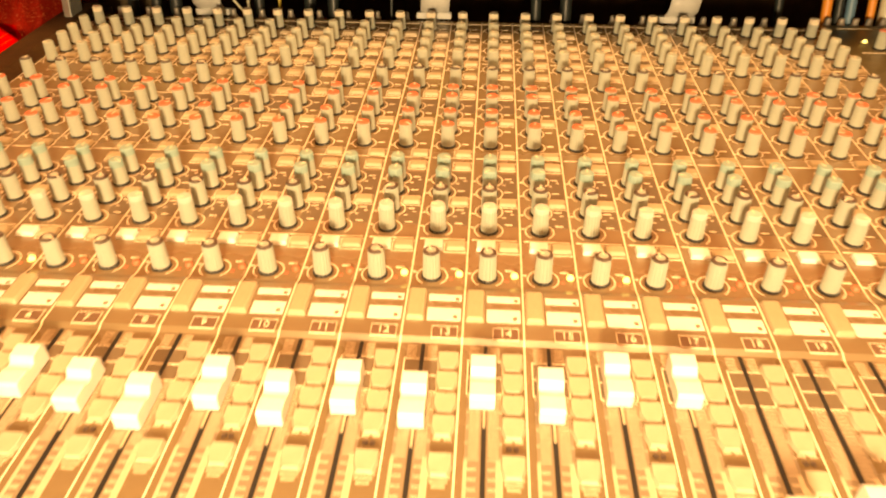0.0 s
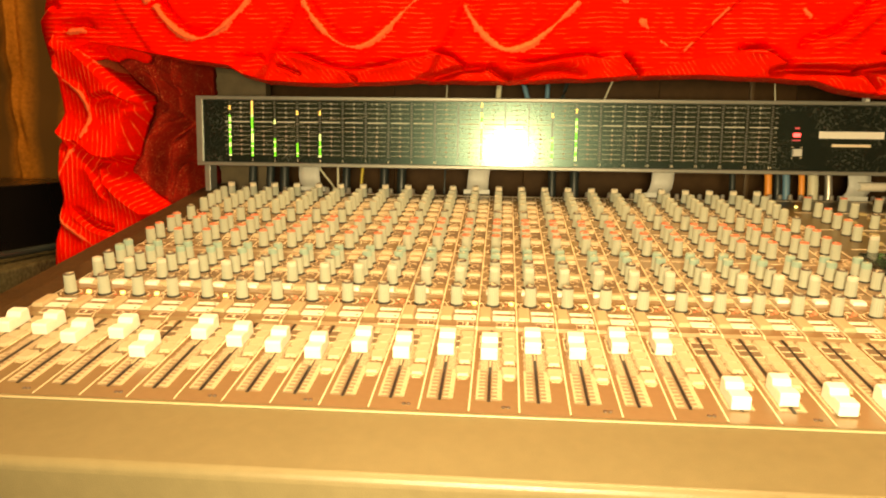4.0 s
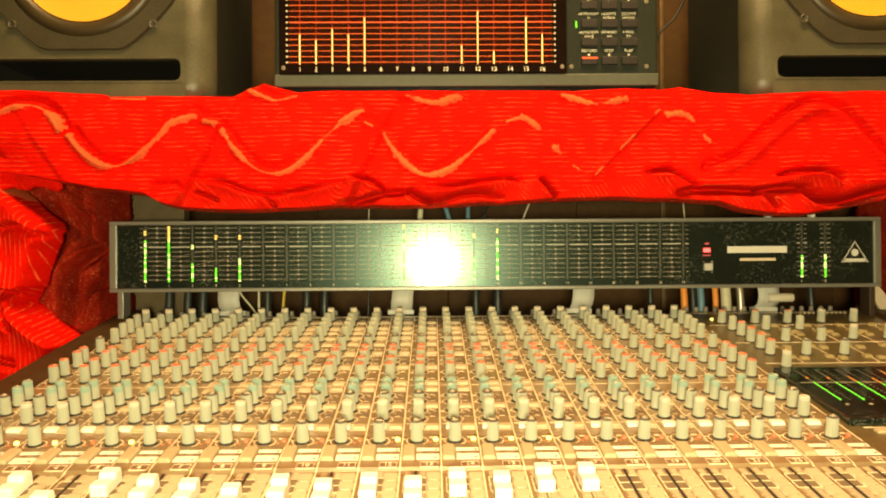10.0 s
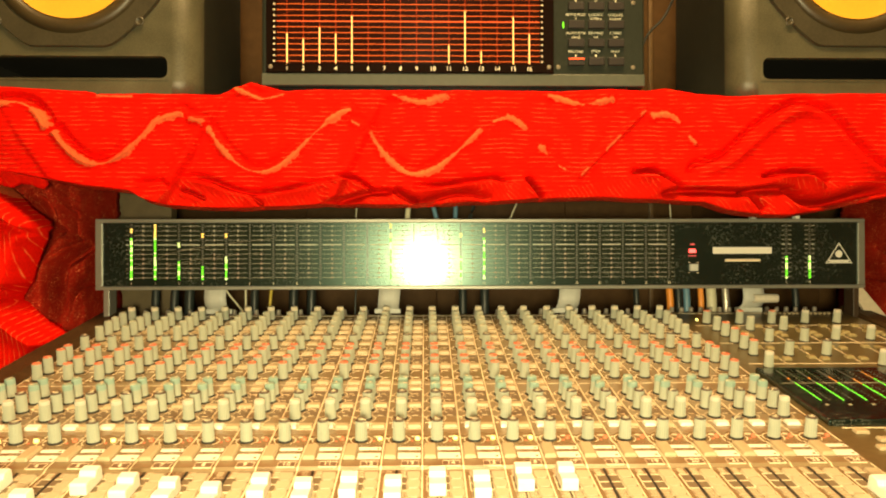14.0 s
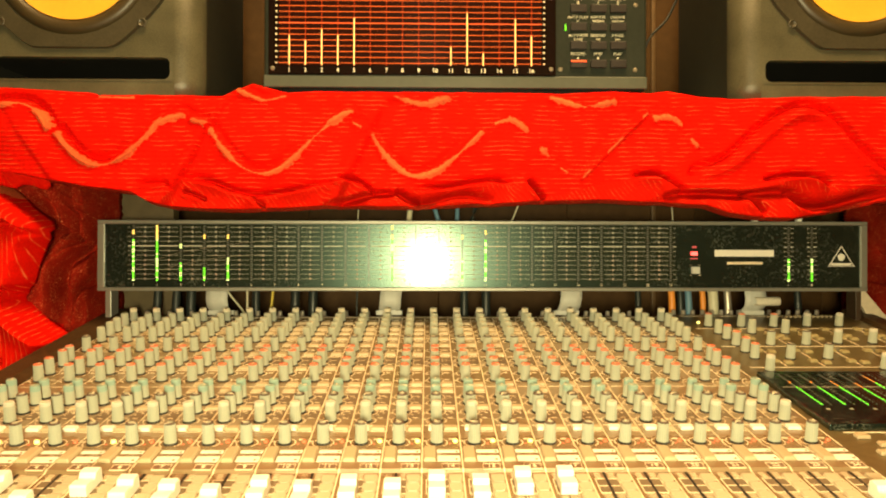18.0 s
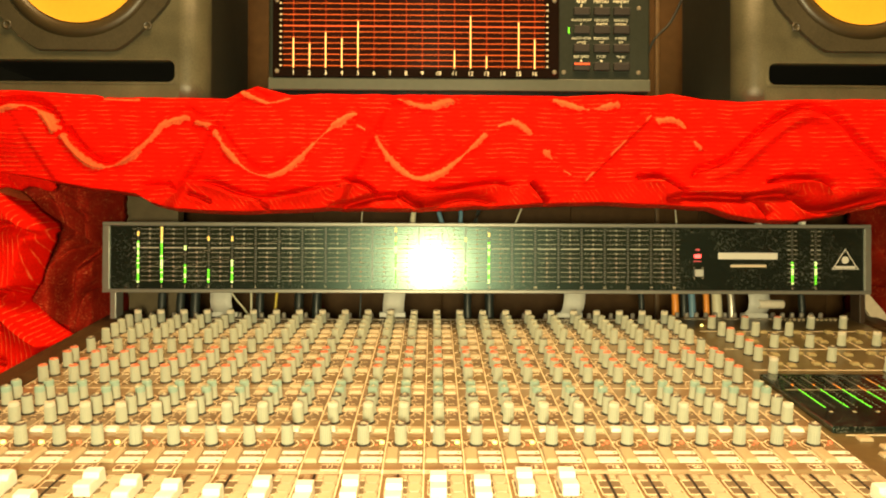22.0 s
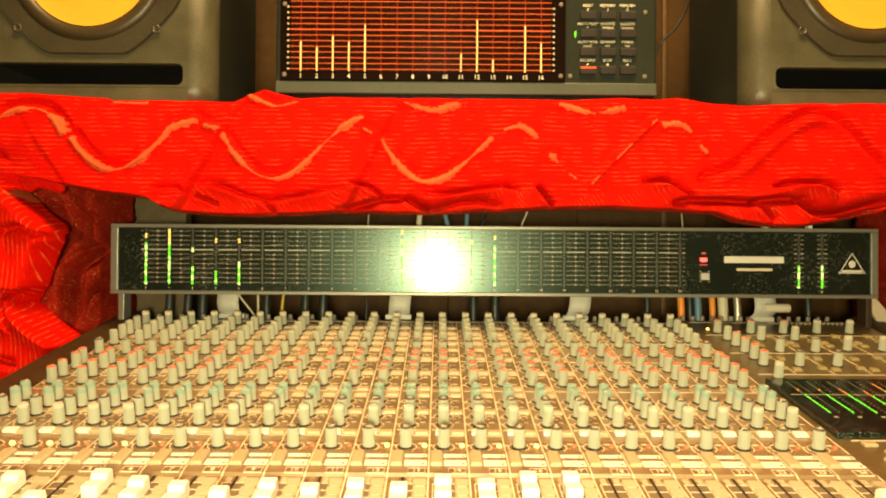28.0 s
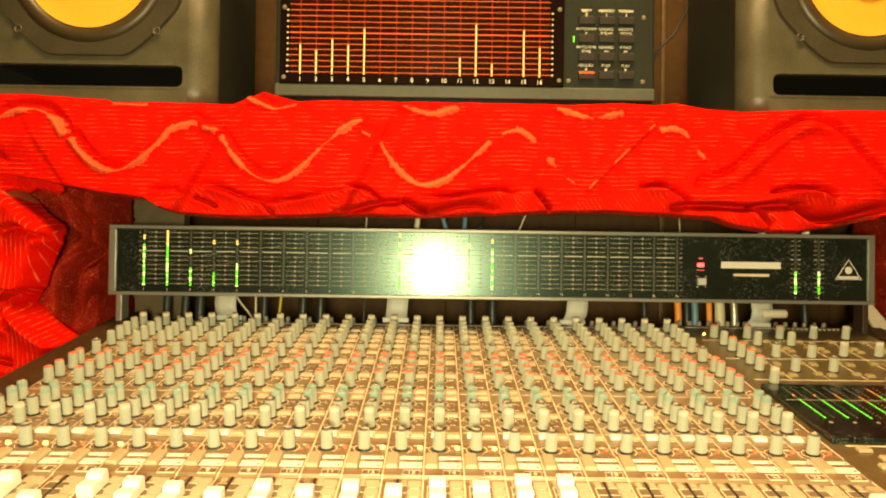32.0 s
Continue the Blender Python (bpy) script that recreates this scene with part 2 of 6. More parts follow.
def ribbed(name, col, along, pitch, relief=0.8):
    """Crinkled velvet with fine ribs that vary along one axis, and thin worn streaks, painted bright as glints, on
    their crests.
    """
    m = mat(name, col, 0.85, var=0.25, scale=95, spec=0.03)
    nt, n = m.node_tree, m.node_tree.nodes
    tc, wave, bp, nz = (n.new("ShaderNodeTexCoord"), n.new("ShaderNodeTexWave"), n.new("ShaderNodeBump"), n.new("ShaderNodeTexNoise"))
    wave.bands_direction = along
    wave.inputs["Scale"].default_value = 0.314 / pitch
    wave.inputs["Distortion"].default_value, wave.inputs["Detail"].default_value = 4.0, 3
    wave.inputs["Detail Scale"].default_value = 0.35
    nz.inputs["Scale"].default_value, nz.inputs["Detail"].default_value = 55, 5
    nt.links.new(tc.outputs["Object"], wave.inputs["Vector"])
    nt.links.new(tc.outputs["Object"], nz.inputs["Vector"])
    bp.inputs["Strength"].default_value, bp.inputs["Distance"].default_value = relief, 0.0012
    nt.links.new(wave.outputs["Fac"], bp.inputs["Height"])
    nt.links.new(bp.outputs[0], n["Principled BSDF"].inputs["Normal"])
    # patchy sparkle along the crests, painted into the base colour
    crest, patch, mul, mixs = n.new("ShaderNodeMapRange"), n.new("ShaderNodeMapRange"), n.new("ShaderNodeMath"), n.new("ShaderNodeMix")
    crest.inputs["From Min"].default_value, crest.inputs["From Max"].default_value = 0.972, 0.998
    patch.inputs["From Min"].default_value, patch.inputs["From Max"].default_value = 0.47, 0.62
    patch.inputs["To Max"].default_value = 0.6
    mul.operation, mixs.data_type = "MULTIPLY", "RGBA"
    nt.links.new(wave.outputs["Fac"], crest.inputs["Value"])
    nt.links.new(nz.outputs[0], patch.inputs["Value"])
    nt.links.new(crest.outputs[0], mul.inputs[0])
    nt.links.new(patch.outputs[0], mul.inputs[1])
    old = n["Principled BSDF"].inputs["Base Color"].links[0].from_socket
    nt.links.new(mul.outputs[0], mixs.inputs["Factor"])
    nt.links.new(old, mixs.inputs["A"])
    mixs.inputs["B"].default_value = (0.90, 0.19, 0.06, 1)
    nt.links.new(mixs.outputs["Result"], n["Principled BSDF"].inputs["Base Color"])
    return m


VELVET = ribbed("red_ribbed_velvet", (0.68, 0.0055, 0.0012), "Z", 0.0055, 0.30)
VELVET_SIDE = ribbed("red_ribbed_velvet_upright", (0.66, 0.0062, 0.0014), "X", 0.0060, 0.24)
VELVET_SIDE.node_tree.nodes["Wave Texture"].inputs["Distortion"].default_value = 1.8
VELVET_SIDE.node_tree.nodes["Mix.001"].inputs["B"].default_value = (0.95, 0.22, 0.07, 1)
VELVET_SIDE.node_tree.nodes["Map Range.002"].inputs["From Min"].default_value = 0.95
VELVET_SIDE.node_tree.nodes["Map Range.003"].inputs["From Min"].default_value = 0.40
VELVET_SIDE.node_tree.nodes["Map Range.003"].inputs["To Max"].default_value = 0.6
VELVET_HEM = ribbed("red_ribbed_velvet_slanting", (0.58, 0.007, 0.0016), "DIAGONAL", 0.0030, 0.22)
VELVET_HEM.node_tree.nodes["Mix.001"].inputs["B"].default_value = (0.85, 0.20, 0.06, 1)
VELVET_HEM.node_tree.nodes["Wave Texture"].inputs["Distortion"].default_value = 0.5
BAND = mat("worn_orange_red_band", (0.76, 0.10, 0.03), 0.85, var=0.55, scale=110, spec=0.15, bump=0.6, bump_scale=400)


def crushed(name, dark, glint):
    """Crushed velvet lining: dark pile with sparkle painted in as fine bright flecks, and a crumpled relief."""
    m = mat(name, dark, 0.8, var=0.55, scale=140, spec=0.06, bump=0.9, bump_scale=330)
    nt, n = m.node_tree, m.node_tree.nodes
    tc, fleck, cloud = n.new("ShaderNodeTexCoord"), n.new("ShaderNodeTexNoise"), n.new("ShaderNodeTexNoise")
    cut, cover, mul, mix = n.new("ShaderNodeMapRange"), n.new("ShaderNodeMapRange"), n.new("ShaderNodeMath"), n.new("ShaderNodeMix")
    fleck.inputs["Scale"].default_value, fleck.inputs["Detail"].default_value = 620, 2
    cloud.inputs["Scale"].default_value, cloud.inputs["Detail"].default_value = 70, 4
    cut.inputs["From Min"].default_value, cut.inputs["From Max"].default_value = 0.58, 0.70
    cover.inputs["From Min"].default_value, cover.inputs["From Max"].default_value = 0.38, 0.62
    mul.operation, mix.data_type = "MULTIPLY", "RGBA"
    for t in (fleck, cloud):
        nt.links.new(tc.outputs["Object"], t.inputs["Vector"])
    nt.links.new(fleck.outputs[0], cut.inputs["Value"])
    nt.links.new(cloud.outputs[0], cover.inputs["Value"])
    nt.links.new(cut.outputs[0], mul.inputs[0])
    nt.links.new(cover.outputs[0], mul.inputs[1])
    b = n["Principled BSDF"]
    old = b.inputs["Base Color"].links[0].from_socket
    nt.links.new(mul.outputs[0], mix.inputs["Factor"])
    nt.links.new(old, mix.inputs["A"])
    mix.inputs["B"].default_value = (*glint, 1)
    nt.links.new(mix.outputs["Result"], b.inputs["Base Color"])
    return m


LINING = crushed("maroon_crushed_lining", (0.29, 0.014, 0.005), (0.85, 0.22, 0.08))
CURTAIN = mat("brown_curtain_cloth", (0.40, 0.140, 0.016), 0.85, spec=0.04, var=0.45, scale=40, bump=0.4, bump_scale=500)


def striped(m, dark, period):
    """Adds broad uneven upright stripes of a darker weave to a cloth."""
    nt, n = m.node_tree, m.node_tree.nodes
    tc, wave, mr, mix = n.new("ShaderNodeTexCoord"), n.new("ShaderNodeTexWave"), n.new("ShaderNodeMapRange"), n.new("ShaderNodeMix")
    wave.bands_direction = "X"
    wave.inputs["Scale"].default_value, wave.inputs["Distortion"].default_value = 0.314 / period, 7.0
    wave.inputs["Detail"].default_value, wave.inputs["Detail Scale"].default_value = 2, 0.25
    mr.inputs["From Min"].default_value, mr.inputs["From Max"].default_value = 0.15, 0.85
    mix.data_type = "RGBA"
    sep = n.new("ShaderNodeMapping")
    sep.inputs["Scale"].default_value = (1, 0.2, 0.22)
    sep.inputs["Rotation"].default_value = (0, math.radians(4), 0)
    nt.links.new(tc.outputs["Object"], sep.inputs["Vector"])
    nt.links.new(sep.outputs[0], wave.inputs["Vector"])
    nt.links.new(wave.outputs["Fac"], mr.inputs["Value"])
    old = n["Principled BSDF"].inputs["Base Color"].links[0].from_socket
    nt.links.new(mr.outputs[0], mix.inputs["Factor"])
    nt.links.new(old, mix.inputs["B"])
    mix.inputs["A"].default_value = (*dark, 1)
    nt.links.new(mix.outputs["Result"], n["Principled BSDF"].inputs["Base Color"])


striped(CURTAIN, (0.115, 0.055, 0.014), 0.085)


# ---- mesh helpers ----
def part(name, bm, material, parent, label="", at=None, smooth=False):
    """Links a bmesh as one mesh object under a thing or a part (or at top level)."""
    me = bpy.data.meshes.new(name)
    bm.to_mesh(me)
    bm.free()
    return inst(name, me, material, parent, label, at, smooth)


def inst(name, me, material, parent, label="", at=None, smooth=False):
    if material is not None and not len(me.materials):
        for m in (material if isinstance(material, (list, tuple)) else [material]):
            me.materials.append(m)
    if smooth:
        me.shade_smooth()
    ob = new(name, me)
    ob.parent = parent
    if at is not None:
        ob.matrix_basis = at
    if label:
        tagged(ob, label)
    return ob


def thing(name, label, category, m=None, group="", kind=""):
    ob = new(name)
    ob.empty_display_size = 0.05
    if m is not None:
        ob.matrix_basis = m
    return tagged(ob, label, category, group, kind)


def bx(bm, x0, x1, y0, y1, z0, z1, bevel=0.0, mi=0, taper=0.0):
    """A box, its top drawn in by taper, its edges bevelled."""
    t = taper
    vs = [bm.verts.new(p) for p in ((x0, y0, z0), (x1, y0, z0), (x1, y1, z0), (x0, y1, z0),
                                    (x0 + t, y0 + t, z1), (x1 - t, y0 + t, z1), (x1 - t, y1 - t, z1), (x0 + t, y1 - t, z1))]
    fs = [bm.faces.new([vs[i] for i in q]) for q in ((3, 2, 1, 0), (4, 5, 6, 7), (0, 1, 5, 4), (1, 2, 6, 5), (2, 3, 7, 6), (3, 0, 4, 7))]
    for f in fs:
        f.material_index = mi
    if bevel:
        es = {e for f in fs for e in f.edges}
        r = bmesh.ops.bevel(bm, geom=list(es), offset=bevel, segments=2, profile=0.5, affect="EDGES")
        for f in r["faces"]:
            f.material_index = mi
    return bm


def lathe(bm, prof, n=20, mi=None, flute=0.0, axis="z", cx=0.0, cy=0.0, cz=0.0):
    """Turns a profile of (radius, height) round an axis; flute: every other rib drawn in."""
    rings = []
    for j, (r, h) in enumerate(prof):
        ring = []
        for i in range(n):
            a = 2 * math.pi * i / n
            q = r - (flute if flute and i % 2 and 0 < j < len(prof) - 2 else 0)
            p = (q * math.cos(a), q * math.sin(a), h)
            if axis == "y":
                p = (p[0], -h, p[1])
            ring.append(bm.verts.new((p[0] + cx, p[1] + cy, p[2] + cz)))
        rings.append(ring)
    for j in range(len(rings) - 1):
        for i in range(n):
            k = (i + 1) % n
            f = bm.faces.new((rings[j][i], rings[j][k], rings[j + 1][k], rings[j + 1][i]))
            f.material_index = mi[j] if mi else 0
            f.smooth = not flute
    f = bm.faces.new(rings[-1])
    f.material_index = mi[-1] if mi else 0
    return bm


def tube(bm, pts, r, n=8, mi=0):
    """A round cable along a smooth curve through points."""
    pts = [Vector(p) for p in pts]
    dense = []
    for i in range(len(pts) - 1):
        p0, p1, p2, p3 = pts[max(0, i - 1)], pts[i], pts[i + 1], pts[min(len(pts) - 1, i + 2)]
        for s in range(6):
            t = s / 6
            dense.append(0.5 * ((2 * p1) + (p2 - p0) * t + (2 * p0 - 5 * p1 + 4 * p2 - p3) * t * t + (3 * p1 - p0 - 3 * p2 + p3) * t ** 3))
    dense.append(pts[-1])
    rings = []
    for i, p in enumerate(dense):
        d = (dense[min(i + 1, len(dense) - 1)] - dense[max(0, i - 1)]).normalized()
        u = d.cross(Vector((0.31, 0.2, 0.93))).normalized()
        v = d.cross(u)
        rings.append([bm.verts.new(p + r * (math.cos(a) * u + math.sin(a) * v)) for a in (2 * math.pi * k / n for k in range(n))])
    for a, b in zip(rings, rings[1:]):
        for k in range(n):
            f = bm.faces.new((a[k], a[(k + 1) % n], b[(k + 1) % n], b[k]))
            f.smooth, f.material_index = True, mi
    bm.faces.new(rings[0][::-1])
    bm.faces.new(rings[-1])
    return bm


def flat(bm, x0, x1, y0, y1, z=0.0003, mi=0):
    """A thin printed bar that lies on the panel."""
    return bx(bm, x0, x1, y0, y1, -0.0002, z, mi=mi)


def extrude_x(bm, prof, x0, x1, mi=0):
    """A profile of (y, z) points, swept from x0 to x1, with end caps."""
    a = [bm.verts.new((x0, y, z)) for y, z in prof]
    b = [bm.verts.new((x1, y, z)) for y, z in prof]
    k = len(prof)
    for i in range(k):
        bm.faces.new((a[i], a[(i + 1) % k], b[(i + 1) % k], b[i])).material_index = mi
    bm.faces.new(a[::-1]).material_index = mi
    bm.faces.new(b).material_index = mi
    bmesh.ops.recalc_face_normals(bm, faces=bm.faces)
    return bm


TEXTS = {}


def text_mesh(s, size, align="CENTER"):
    key = (s, size, align)
    if key not in TEXTS:
        cu = bpy.data.curves.new("lettering", "FONT")
        cu.body, cu.size, cu.align_x, cu.align_y, cu.extrude, cu.resolution_u = s, size, align, "CENTER", 0.0002, 3
        tmp = bpy.data.objects.new("lettering", cu)
        TEXTS[key] = bpy.data.meshes.new_from_object(tmp)
        bpy.data.objects.remove(tmp)
    return TEXTS[key]


def lettering(s, size, material, parent, at, align="CENTER", name="lettering"):
    me = text_mesh(s, size, align)
    return inst(name, me, material, parent, "", at)


# ---- the room ----
def slab(name, x0, x1, y0, y1, z0, z1, material, label, category="wall"):
    ob = part(name, bx(bmesh.new(), x0, x1, y0, y1, z0, z1), material, None)
    return tagged(ob, label, category, kind="structure")


slab("floor", -2.2, 2.4, -2.3, 1.3, -0.05, 0.0, FLOOR, "dark carpeted floor of the control room", "floor")
slab("ceiling", -2.2, 2.4, -2.3, 1.3, 2.4, 2.45, CEIL, "plain pale ceiling over the mixing desk", "ceiling")
slab("wall_north", -2.2, 2.4, 1.0, 1.1, 0.0, 2.4, WALL, "dark reddish brown wall behind the desk")
# three unseen walls, made pale so that they bounce fill light onto the desk
slab("wall_south", -2.2, 2.4, -2.3, -2.2, 0.0, 2.4, BOUNCE_WALL, "unseen cream wall behind the mixing position, added to bounce fill light")
slab("wall_west", -2.2, -2.1, -2.2, 1.0, 0.0, 2.4, BOUNCE_WALL, "unseen cream side wall, added to bounce fill light")
slab("wall_east", 2.3, 2.4, -2.2, 1.0, 0.0, 2.4, BOUNCE_WALL, "unseen cream side wall, added to bounce fill light")


# made-up housing and glowing plate for the added fill lamp, out of view
def fill_fixture():
    g = thing("fill_fixture", "unseen square fixture added overhead to carry the warm fill light", "ceiling light", pose(0.50, -0.20, 2.4))
    part("frame", bx(bmesh.new(), -0.49, 0.49, -0.29, 0.29, -0.035, -0.0005, bevel=0.004), CEIL, g)
    part("diffuser", bx(bmesh.new(), -0.45, 0.45, -0.25, 0.25, -0.042, -0.0352, bevel=0.002), glow("fill_diffuser", (1.0, 0.66, 0.27), 3.0), g)


fill_fixture()


def panelling():
    """Upright wooden boards on the wall behind the shelf."""
    root = thing("wood_panelling", "dark reddish brown upright boards on the wall", "wall panelling", kind="structure")
    bm = bx(bmesh.new(), 0, 0.2394, 0.972, 0.998, 0.75, 2.0, bevel=0.0012)
    me = bpy.data.meshes.new("board")
    bm.to_mesh(me)
    bm.free()
    wood = mat("brown_board_wood", (0.080, 0.041, 0.014), 0.6, var=0.45, scale=14, bump=0.25, rnd=0.5, spec=0.15)
    for i in range(7):
        inst("board", me, wood, root, at=pose(-0.30 + i * 0.24, 0, 0))
    part("batten", bx(bmesh.new(), 0.8155, 0.8235, 0.963, 0.9718, 0.75, 2.0, bevel=0.002), mat("brown_batten_wood", (0.15, 0.085, 0.032), 0.45, var=0.3, scale=20, bump=0.2), root, "narrow upright batten over a joint")


panelling()


def curtain():
    """Heavy brown curtain in deep upright folds."""
    bm = bmesh.new()
    nx, nz, x0, x1 = 300, 160, -1.5, -0.12
    grid = []
    for j in range(nz + 1):
        z = 0.55 + 1.75 * j / nz
        row = []
        for i in range(nx + 1):
            x = x0 + (x1 - x0) * i / nx
            w = 1.6 * noise.noise(Vector((x * 5, z * 0.5, 0)))
            f = noise.noise(Vector((x * 9, z * 0.35, 3.1))) * 0.06 + 0.030 * abs(math.sin(x * 27 + 2.2 * w)) ** 0.8 + 0.010 * math.sin(x * 62 + 3 * w)
            f += 0.010 * noise.noise(Vector((x * 30, z * 6, 7.7)))
            f -= 0.034 * max(0, noise.noise(Vector((x * 7, z * 4, 21.3)))) * abs(math.sin(z * 38 + 5 * noise.noise(Vector((x * 9, z * 2, 3)))))
            row.append(bm.verts.new((x + 0.012 * math.sin(x * 50 + z), 0.85 + f, z)))
        grid.append(row)
    for j in range(nz):
        for i in range(nx):
            bm.faces.new((grid[j][i], grid[j][i + 1], grid[j + 1][i + 1], grid[j + 1][i])).smooth = True
    ob = part("curtain", bm, CURTAIN, None)
    so = ob.modifiers.new("thickness", "SOLIDIFY")
    so.thickness = 0.003
    return tagged(ob, "heavy brown orange curtain hanging in deep upright folds", "curtain")


curtain()

# ---- the mixing console ----
P = 0.0305                      # width of a channel strip
SLOPE = math.degrees(math.atan(0.156))
KX = 0.0117                     # knobs and faders stand this far in from a strip's edge
console = thing("mixing_console", "large grey mixing console with rows of grey knobs and white faders", "mixing console", pose(0, 0, 0.85, SLOPE))


def knob_mesh(name, cap, band=0.0016, ring=True, h=0.018, r=0.0050):
    bm = bmesh.new()
    prof = [(r * 1.14, 0.0), (r * 1.14, 0.0010), (r * 1.0, 0.0014), (r * 0.91, h - band), (r * 0.905, h - band + 0.0002), (r * 0.89, h - 0.0007), (r * 0.78, h), (r * 0.52, h)]
    lathe(bm, prof, 36, [1, 1, 0, 2, 2, 2, 2, 0 if ring else 2], flute=0.00035)
    bx(bm, -0.0005, 0.0005, r * 0.1, r * 0.86, h - 0.001, h + 0.0002, mi=3)
    me = bpy.data.meshes.new(name)
    bm.to_mesh(me)
    bm.free()
    for m in (KNOB, BLACK, cap, PRINT):
        me.materials.append(m)
    return me


KN_GREY, KN_CREAM, KN_WHITE, KN_RED, KN_TEAL, KN_DARK = (knob_mesh("knob", *c) for c in ((KNOB,), (CAP_CREAM, 0.0048, False), (CAP_WHITE, 0.0032, False), (CAP_RED, 0.0010, False), (CAP_TEAL, 0.0052, False), (CAP_DARK, 0.0012)))
ROWS = [(0.585, KN_CREAM, "cream tipped grey knob"), (0.555, KN_GREY, ""), (0.531, KN_GREY, ""), (0.510, KN_GREY, ""), (0.485, KN_GREY, ""), (0.446, KN_DARK, ""),
        (0.406, KN_RED, "red tipped grey knob"), (0.390, KN_RED, "red tipped grey knob"), (0.362, KN_RED, "red tipped grey knob"), (0.340, KN_RED, "red tipped grey knob"),
        (0.291, KN_TEAL, "teal tipped grey knob"), (0.274, KN_TEAL, "teal tipped grey knob"), (0.252, KN_DARK, "dark tipped grey knob"),
        (0.231, KN_WHITE, "cream tipped grey knob"), (0.184, KN_DARK, "dark tipped grey knob")]
CAPS = [0.106, 0.104, 0.090, 0.101, 0.071, 0.105, 0.094, 0.087, 0.079, 0.092, 0.0845, 0.093, 0.087, 0.0995, 0.093, 0.105, 0.1055,
        0.029, 0.036, 0.026, 0.0255, 0.027, 0.026, 0.080]
BUTTON_ROWS = [0.571, 0.541, 0.520, 0.496, 0.468, 0.430, 0.378, 0.326, 0.309, 0.262]


def shared(name, bm, mats):
    me = bpy.data.meshes.new(name)
    bm.to_mesh(me)
    bm.free()
    for m in mats:
        me.materials.append(m)
    return me


def strip_meshes():
    """The meshes that all strips share: plate, printed lines, button, fader cap, label strips."""
    bm = bmesh.new()
    bx(bm, 0.00015, P - 0.00015, 0.0, 0.612, -0.003, 0.0)
    # low ridge that carries the label strips
    prof = [(0.1285, -0.0005), (0.1325, 0.0018), (0.1700, 0.0018), (0.1765, -0.0005)]
    extrude_x(bm, prof, 0.00015, P - 0.00015)
    plate = shared("plate", bm, [PANEL])
    bm = bmesh.new()
    for a, b in zip([(0.002, 0), (0.1285, 0), (0.1325, 0.0018), (0.1700, 0.0018), (0.1765, 0)], [(0.1285, 0), (0.1325, 0.0018), (0.1700, 0.0018), (0.1765, 0), (0.610, 0)]):
        p = [(-0.0005, a[0], a[1] + 0.0003), (0.0005, a[0], a[1] + 0.0003), (0.0005, b[0], b[1] + 0.0003), (-0.0005, b[0], b[1] + 0.0003)]
        bm.faces.new([bm.verts.new(q) for q in p])
    bmesh.ops.remove_doubles(bm, verts=bm.verts, dist=1e-5)
    sep = shared("separator_line", bm, [PRINT])
    bm = bmesh.new()
    for v, _, _ in ROWS:                      # scale rings of dots round the knobs
        for i in range(18):
            q = []
            for a, rr in ((i, 0.0081), (i + 1, 0.0081), (i + 1, 0.0089), (i, 0.0089)):
                t = math.radians(-55 + 290 * a / 18)
                q.append(bm.verts.new((KX + rr * math.cos(t), v + rr * math.sin(t), 0.0003)))
            bm.faces.new(q)
    flat(bm, 0.0012, P - 0.0012, 0.6030, 0.6056)
    for v in (0.498, 0.421, 0.321, 0.2205):
        flat(bm, 0.002, P - 0.002, v - 0.0005, v + 0.0005)
    for v in BUTTON_ROWS + [0.2125]:             # thin frames and short captions by the buttons
        for a, b, c, d in ((0.0166, 0.0298, v - 0.0056, v - 0.0051), (0.0166, 0.0298, v + 0.0051, v + 0.0056), (0.0166, 0.0171, v - 0.0050, v + 0.0050)):
            flat(bm, a, b, c, d)
    for v in (0.587, 0.556, 0.532, 0.484, 0.447, 0.407, 0.392, 0.363, 0.341, 0.292, 0.275, 0.252, 0.2365, 0.190):
        flat(bm, 0.0215, 0.0262, v + 0.0005, v + 0.0017)
        flat(bm, 0.0008, 0.0028, v - 0.003, v - 0.002)
    for v in (0.245, 0.285):
        flat(bm, 0.0200, 0.0222, v, v + 0.0009)
        flat(bm, 0.0250, 0.0272, v + 0.004, v + 0.0049)
    for v in (0.0962, 0.1068, 0.1178):        # outlined boxes across the fader's upper end
        flat(bm, KX - 0.0086, KX - 0.0012, v, v + 0.0007)
        flat(bm, KX + 0.0012, KX + 0.0086, v, v + 0.0007)
    for a in (KX - 0.0086, KX + 0.0080):
        flat(bm, a, a + 0.0006, 0.0970, 0.1176)
    lines = shared("printed_lines", bm, [PRINT])
    bm = bmesh.new()
    for i in range(8):                        # fader scale: combs with a solid edge below, fine marks above
        v = 0.0188 + i * 0.0050
        flat(bm, KX - 0.0066, KX - 0.0028, v, v + (0.0017 if i < 4 else 0.0011))
        flat(bm, KX + 0.0020, KX + 0.0052, v, v + (0.0017 if i < 4 else 0.0011))
    for i in range(17):
        v = 0.0590 + i * 0.0022
        w = 0.0060 if i % 4 == 0 else 0.0044
        flat(bm, KX - 0.0020 - w, KX - 0.0020, v, v + 0.0007)
        flat(bm, KX + 0.0020, KX + 0.0020 + w, v, v + 0.0007)
    flat(bm, KX + 0.0052, KX + 0.0082, 0.0178, 0.0586)
    flat(bm, KX - 0.0082, KX - 0.0066, 0.0178, 0.0586)
